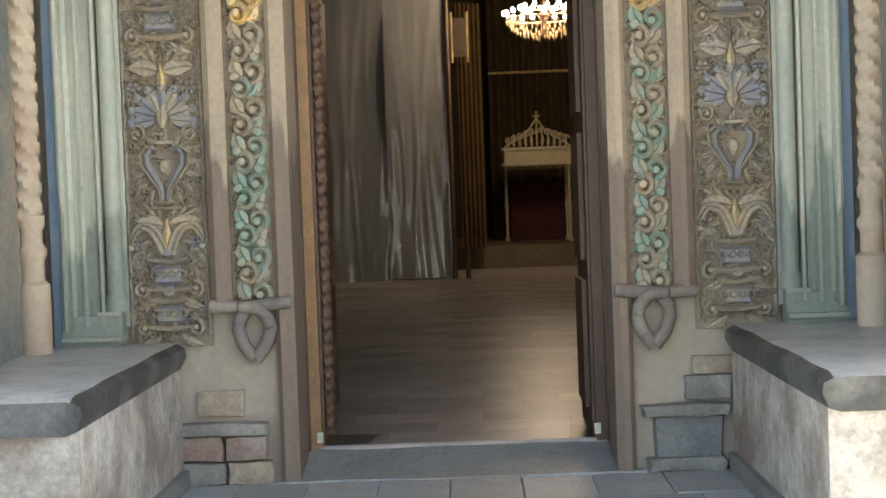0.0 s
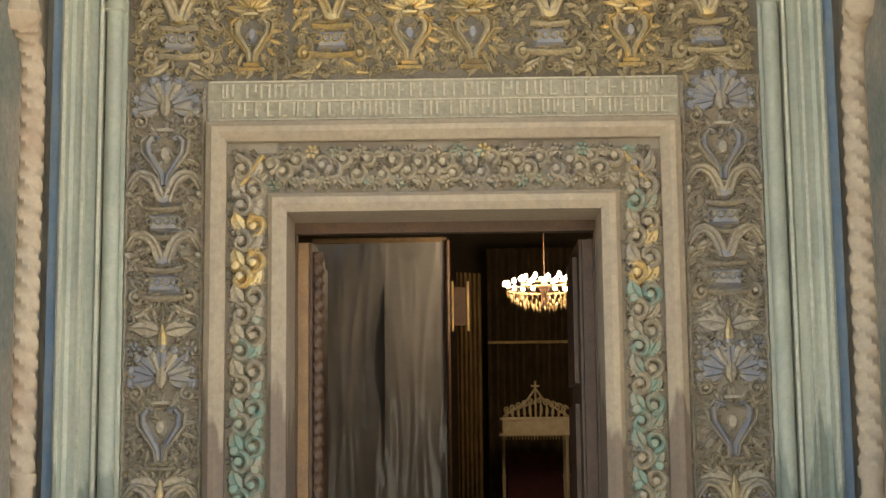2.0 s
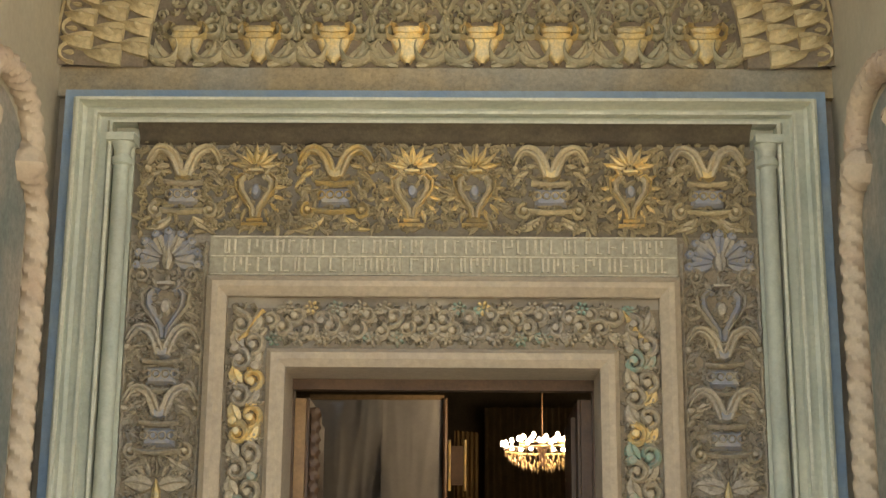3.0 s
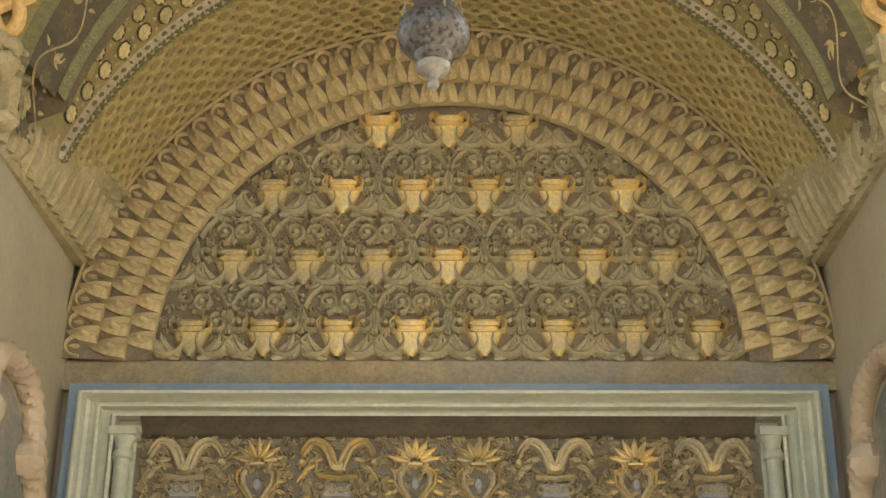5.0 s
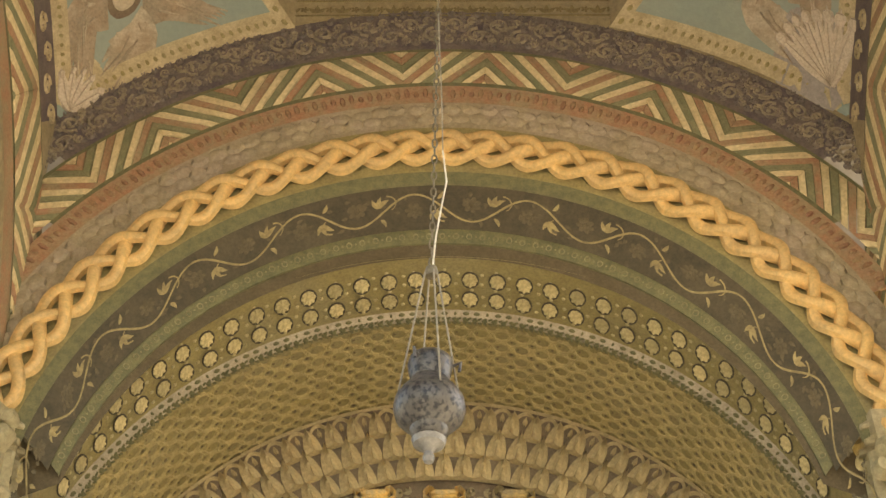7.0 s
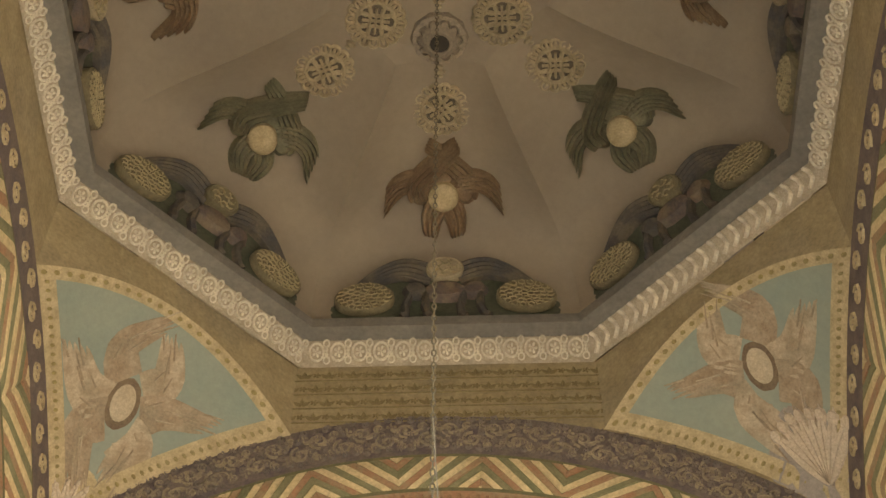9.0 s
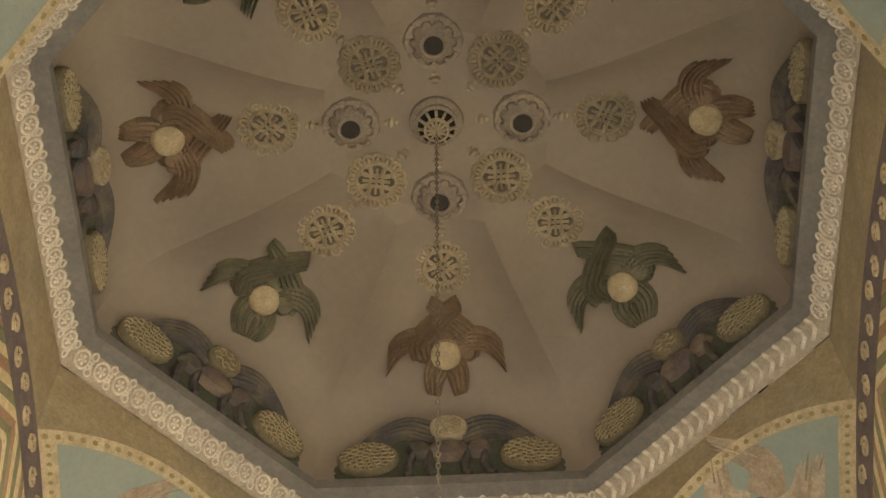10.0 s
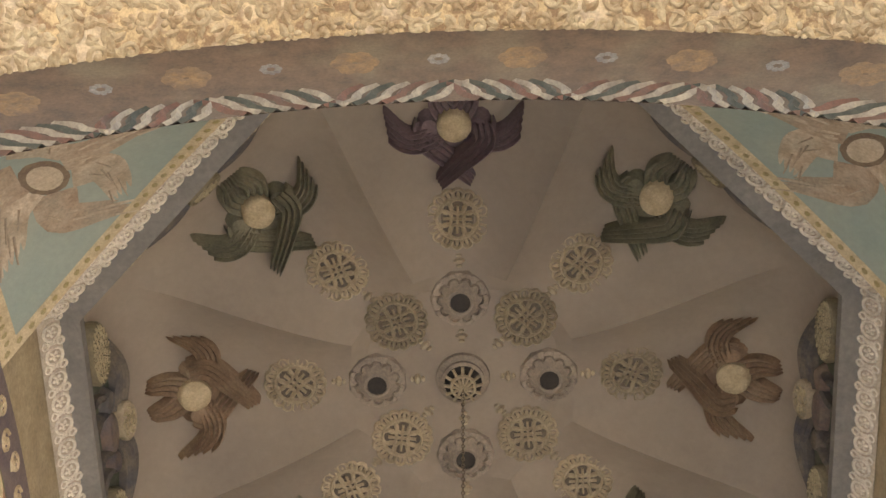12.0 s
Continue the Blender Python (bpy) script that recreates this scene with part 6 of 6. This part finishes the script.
slab.add([(-0.184, -0.297, -0.02), (0.184, -0.297, -0.02), (0.184, 0.297, -0.02), (-0.184, 0.297, -0.02), (-0.184, -0.297, -0.004), (0.184, -0.297, -0.004), (0.184, 0.297, -0.004), (-0.184, 0.297, -0.004), (-0.179, -0.292, 0), (0.179, -0.292, 0), (0.179, 0.292, 0), (-0.179, 0.292, 0)],
         [(8, 9, 10, 11), (4, 5, 9, 8), (5, 6, 10, 9), (6, 7, 11, 10), (7, 4, 8, 11), (0, 1, 5, 4), (1, 2, 6, 5), (2, 3, 7, 6), (3, 0, 4, 7)])
PAVING = material("blue_grey_slab", (0.50, 0.515, 0.49), (0.36, 0.38, 0.37), 4, rough=0.42, grime=(0.40, 0.39, 0.35), grime_scale=2.2, spread=0.22)
slab_me = slab.data("slab", PAVING, False)
rs = random.Random(3)
for j in range(13):
    for i in range(22):
        x, y = -3.95 + i * 0.372 + (0.12 if j % 2 else 0.0), 7.67 - j * 0.6
        if abs(x) > 1.6 and y > 5.6:
            continue
        ob = part("slab", slab_me, None, floor)
        ob.location = (x, y, rs.uniform(-0.004, 0.004))
m = Mesh()
m.grid([[(x, y + 0.012 * math.sin(9 * x), z + 0.003 * math.sin(5 * x + 3 * y)) for x in (-1.02 + 2.04 * k / 20 for k in range(21))] for y, z in ((7.93, -0.018), (7.94, 0.006), (8.1, 0.016), (8.3, 0.040), (8.40, 0.070), (8.48, 0.088))])
structure("threshold", m, material("worn_grey_threshold", (0.38, 0.40, 0.375), (0.29, 0.31, 0.295), 4, rough=0.45, grime=(0.42, 0.41, 0.38)), "worn grey stone threshold", "threshold")

# ---------------------------------------------------------------- church doors
NEWWOOD = material("bare_orange_wood", (0.40, 0.23, 0.10), (0.30, 0.17, 0.08), 7, rough=0.55)
for sx, nm in ((-1, "door_1"), (1, "door_2")):
    m = Mesh()
    lo, hi = sorted((sx * 0.84, sx * 0.76))
    m.box(lo, hi, 8.52, 9.30, 0.10, 2.76)
    leaf = structure(nm, m, WOOD, "dark carved wooden door leaf standing open inwards", "door", False)
    m = Mesh()
    lo, hi = sorted((sx * 0.845, sx * 0.775))
    m.box(lo, hi, 8.46, 8.52, 0.09, 2.75)
    part("edge_strip", m, NEWWOOD if sx < 0 else WOOD, leaf, "bare orange wood on the door's edge" if sx < 0 else "", False)
    m = Mesh()
    lo, hi = sorted((sx * 0.86, sx * 0.835))
    m.box(lo, hi, 8.40, 8.47, 0.09, 2.82)
    part("door_frame", m, WOOD, leaf, "", False)
    m = Mesh()
    rows = []
    for i in range(241):
        z = 0.16 + 2.55 * i / 240
        rows.append([(sx * 0.735 + (0.034 + 0.006 * math.sin(3 * t + z * 90)) * math.cos(t), 8.57 + (0.034 + 0.006 * math.sin(3 * t + z * 90)) * math.sin(t), z) for t in (2 * PI * k / 10 for k in range(10))])
    m.grid(rows, close_v=True)
    if sx < 0:
        part("rope_strip", m, WOOD, leaf, "twisted wooden strip")
    for j in range(3):
        m = Mesh()
        lo, hi = sorted((sx * 0.76, sx * 0.735))
        m.box(lo, hi, 8.68, 9.22, 0.25 + j * 0.85, 0.98 + j * 0.85)
        part("door_panel", m, WOOD, leaf, "", False)
    for z in (0.16,):
        m = Mesh()
        m.box(*sorted((sx * 0.80, sx * 0.765)), 8.44, 8.462, z - 0.03, z + 0.03)
        part("hinge_plate", m, material("pale_metal", (0.6, 0.58, 0.5), None, 20, rough=0.35, metal=0.8) if sx < 0 and z < 1 else bpy.data.materials["pale_metal"], leaf, "", False)
m = Mesh()
m.box(-0.845, 0.845, 8.38, 8.46, 2.79, 2.86)
structure("door_head", m, WOOD, "dark wooden head of the door frame", "door frame", False)

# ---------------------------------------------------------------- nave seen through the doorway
# walls and an unseen ceiling box in the nave to keep it dark
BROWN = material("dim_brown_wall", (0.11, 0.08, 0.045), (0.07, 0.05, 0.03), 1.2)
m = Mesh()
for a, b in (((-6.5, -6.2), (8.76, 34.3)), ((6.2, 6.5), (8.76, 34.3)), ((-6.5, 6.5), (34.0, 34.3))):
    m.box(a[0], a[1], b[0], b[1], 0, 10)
structure("wall_nave", m, BROWN, "dim brown nave walls, mostly unseen, that keep out sky light", "wall", False)
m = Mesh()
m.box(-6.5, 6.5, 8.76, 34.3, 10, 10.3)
structure("ceiling", m, BROWN, "unseen dark ceiling that keeps sky light out of the nave", "ceiling", False)
m = Mesh()
m.box(-6.5, 6.5, 8.47, 34.3, -0.05, 0.10)
nave = structure("floor_nave", m, MARBLE, "polished marble plank floor of the nave", "floor", False)
plank = Mesh()
plank.box(-0.395, 0.395, -0.19, 0.19, -0.01, 0.004)
plank_me = plank.data("marble_slab", MARBLE, False)
for j in range(44):
    for i in range(7):
        x, y = -2.4 + i * 0.80 + (j % 3) * 0.27, 8.68 + j * 0.384
        ob = part("marble_slab", plank_me, None, nave)
        ob.location = (x, y, 0.10)
m = Mesh()
m.add([(-0.80, 8.50, 0.106), (-0.52, 8.50, 0.106), (-0.46, 8.86, 0.106), (-0.80, 8.86, 0.106)], [(0, 1, 2, 3)])
m.add([(0.62, 8.50, 0.106), (0.80, 8.50, 0.106), (0.80, 8.95, 0.106), (0.66, 8.95, 0.106)], [(0, 1, 2, 3)])
part("dark_inset", m, material("dark_marble", (0.06, 0.07, 0.07), None, 5, rough=0.3), nave, "", False)

# tall frame wrapped in sheeting
SHEET = material("grey_plastic_sheet", (0.40, 0.395, 0.385), (0.34, 0.335, 0.33), 1.2, rough=0.13, bump=0.05, fine=5, mottle=0.03)
wrap = thing("wrapped_scaffold", "tall scaffold wrapped in grey translucent plastic sheeting", "scaffold", (-1.02, 25.0, 0.1))


def fold(x0, x1, y, z0, z1, seed, deep=0.06):
    m = Mesh()
    rows = []
    for i in range(49):
        q = i / 48
        x = x0 + (x1 - x0) * q
        rows.append([(x + 0.7, y - 25 + deep * (noise.noise((x * 1.5 + seed, (z0 + (z1 - z0) * j / 30) * 0.5, seed)) + 0.35 * abs(noise.noise((x * 5 + seed + z0 * j * 0.02, j * 0.09, 3.0)))), z0 + (z1 - z0) * j / 30) for j in range(31)])
    m.grid(rows)
    return m


part("front_sheet", fold(-0.90, 0.14, 25.0, 0.03, 5.15, 2.0, 0.05), SHEET, wrap, "smooth grey front sheet")
part("side_sheet", fold(-2.1, -0.88, 25.04, 0.0, 5.15, 8.0, 0.08), SHEET, wrap, "loosely hanging creased sheet")
m = Mesh()
m.box(0.80, 0.85, 0.0, 1.6, 0.0, 5.1)
part("end_sheet", m, SHEET, wrap, "", False)
m = Mesh()
m.box(-1.4, 0.84, -0.02, 0.05, 5.08, 5.16)
part("top_rail", m, material("wood_rail", (0.35, 0.24, 0.13), None, 9), wrap, "", False)
for x in (0.86, 1.08):
    m = Mesh()
    m.tube([(x, -0.03, 0.0), (x, -0.03, 0.55 if x > 0.9 else 5.1)], 0.04, 8)
    part("post", m, WOOD, wrap)

# raised bema, curtains, gilded canopy
m = Mesh()
m.box(-6.2, 6.2, 28.2, 34.0, 0.10, 0.52)
structure("bema", m, material("bema_stone", (0.24, 0.18, 0.11), None, 3), "raised stone platform before the altar", "platform", False)
DRAPE = material("ochre_curtain", (0.22, 0.14, 0.05), (0.14, 0.09, 0.035), 3)
curtain = Mesh()
rows = []
for i in range(61):
    q = i / 60
    rows.append([(-0.02 + 0.45 * q, 27.6 + 0.07 * math.sin(q * 34) + 0.3 * q, z) for z in (0.5, 2.5, 5.0)])
curtain.grid(rows)
tagged(part("curtain", curtain, DRAPE), "ochre curtain hanging in straight folds", "curtain")
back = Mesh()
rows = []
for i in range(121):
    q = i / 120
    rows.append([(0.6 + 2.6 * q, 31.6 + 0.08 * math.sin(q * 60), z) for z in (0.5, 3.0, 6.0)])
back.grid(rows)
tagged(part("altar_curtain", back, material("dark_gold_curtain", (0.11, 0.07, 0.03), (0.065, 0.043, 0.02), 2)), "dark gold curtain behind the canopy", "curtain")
m = Mesh()
m.tube([(0.6, 31.5, 4.0), (3.2, 31.5, 4.0)], 0.03, 8)
tagged(part("curtain_rail", m, GILT), "thin gilded rail before the altar curtain", "rail")
CANOPY = material("cream_gilt_wood", (0.70, 0.60, 0.40), (0.55, 0.44, 0.26), 8, rough=0.4)
canopy = thing("canopy", "cream and gilt canopy with a pierced crest on slim posts", "canopy", (1.46, 29.6, 0.5))
m = Mesh()
m.box(-0.64, 0.64, -0.5, 0.5, 1.55, 1.83)
m.box(-0.68, 0.68, -0.54, 0.54, 1.81, 1.87)
m.box(-0.68, 0.68, -0.54, 0.54, 1.52, 1.57)
part("box_top", m, CANOPY, canopy, "", False)
m = Relief(lambda u, v, h: (u, -0.5 - h, v))
for k in (-1, 1):
    for i in range(5):
        u = k * (0.09 + 0.115 * i)
        m.spiral(u, 1.98 + 0.20 * (1 - i / 5), 0.075, 0, 1.2, 0.018, 0.03, k, 12)
        m.leaf(u, 1.87, 0.30 * (1 - i / 6.5), 0.03, PI / 2 - 0.25 * k, 0.03, 0.5 * k)
    m.stroke([(0, 2.42), (k * 0.15, 2.20), (k * 0.35, 2.05), (k * 0.63, 1.88)], 0.02, 0.03)
m.stroke([(0, 1.87), (0, 2.56)], 0.022, 0.035)
m.stroke([(-0.08, 2.46), (0.08, 2.46)], 0.02, 0.035)
part("crest", m, CANOPY, canopy, "pierced scrollwork crest")
for x, y in ((-0.6, 0.45), (0.6, -0.45), (0.6, 0.45)):
    m = Mesh()
    m.lathe([(0.0, 0.03), (0.05, 0.03), (0.05, 0.1), (0.028, 0.14), (0.036, 0.7), (0.05, 0.75), (0.03, 0.8), (0.03, 1.45), (0.05, 1.53)], (x, y, 0), 12)
    part("post", m, CANOPY, canopy)
for i in range(22):
    m = Mesh()
    m.tube([(-0.62 + i * 0.059, -0.53, 1.53), (-0.62 + i * 0.059, -0.53, 1.44)], 0.008, 5)
    part("tassel", m, GILT, canopy)
altar = Mesh()
altar.box(0.95, 2.4, 30.6, 31.4, 0.52, 1.7)
tagged(part("altar_cloth", altar, material("dark_red_cloth", (0.10, 0.02, 0.02), (0.06, 0.015, 0.015), 5), None, "", False), "dark red cloth over a block behind the canopy", "cloth")
frame_ = thing("gilded_frame", "narrow gilded frame beside the wrapped scaffold", "frame", (0.03, 27.0, 4.3))
m = Mesh()
m.box(-0.10, 0.12, -0.02, 0.03, -0.35, 0.35)
part("panel", m, WOOD, frame_, "", False)
m = Mesh()
m.tube([(-0.13, -0.04, -0.45), (-0.13, -0.04, 0.45)], 0.025, 8)
part("frame_edge", m, GILT, frame_)
m = Mesh()
m.tube([(0.15, -0.04, -0.45), (0.15, -0.04, 0.45)], 0.025, 8)
part("frame_edge", m, GILT, frame_)

# chandelier, lit
CX, CY, CZ = 1.40, 24.0, 4.28
GLOW = bpy.data.materials.new("bulb_glow")
GLOW.use_nodes = True
GLOW.node_tree.nodes["Principled BSDF"].inputs["Emission Color"].default_value = (1.0, 0.80, 0.66, 1)
GLOW.node_tree.nodes["Principled BSDF"].inputs["Emission Strength"].default_value = 14.0
CRYSTAL = material("amber_crystal", (0.62, 0.42, 0.20), (0.8, 0.62, 0.36), 20, rough=0.12, metal=0.5)
chand = thing("chandelier", "lit crystal chandelier with rings of bright bulbs", "chandelier", (CX, CY, CZ))
m = Mesh()
m.tube([(0, 0, 0.1), (0, 0, 5.6)], 0.008, 6)
m.lathe([(0.0, -0.35), (0.06, -0.3), (0.05, -0.1), (0.09, 0.0), (0.04, 0.1), (0.0, 0.2)], (0, 0, 0), 14)
part("stem", m, WOOD, chand)
for r, z in ((0.60, 0.02), (0.36, 0.12)):
    m = Mesh()
    m.tube([(r * math.cos(t), r * math.sin(t), z - 0.06) for t in (2 * PI * k / 32 for k in range(33))], 0.018, 6, False, (0, 0, 1))
    part("ring", m, GILT, chand)
bulb = Mesh()
bulb.lathe([(0.0, -0.04), (0.024, -0.035), (0.034, 0.0), (0.024, 0.03), (0.0, 0.05)], (0, 0, 0), 8)
bulb_me = bulb.data("bulb", GLOW)
for r, z, n in ((0.64, 0.06, 22), (0.38, 0.15, 12)):
    for k in range(n):
        t = 2 * PI * k / n + 0.1
        ob = part("bulb", bulb_me, None, chand)
        ob.location = (r * math.cos(t), r * math.sin(t), z + 0.02 * math.sin(5 * t))
drop = Mesh()
drop.lathe([(0.0, 0.045), (0.016, 0.0), (0.0, -0.06)], (0, 0, 0), 5)
drop_me = drop.data("crystal_drop", CRYSTAL, False)
for r, z, n in ((0.60, -0.08, 40), (0.54, -0.16, 36), (0.45, -0.22, 30), (0.33, -0.28, 24), (0.18, -0.32, 14)):
    for k in range(n):
        t = 2 * PI * k / n + r
        ob = part("crystal_drop", drop_me, None, chand)
        ob.location = (r * math.cos(t), r * math.sin(t), z + 0.03 * math.sin(9 * t))
glow = new("chandelier_light", bpy.data.lights.new("chandelier_light", "POINT"))
glow.data.energy, glow.data.shadow_soft_size, glow.data.color = 30.0, 0.5, (1.0, 0.80, 0.52)
glow.location = (CX, CY, CZ + 0.45)
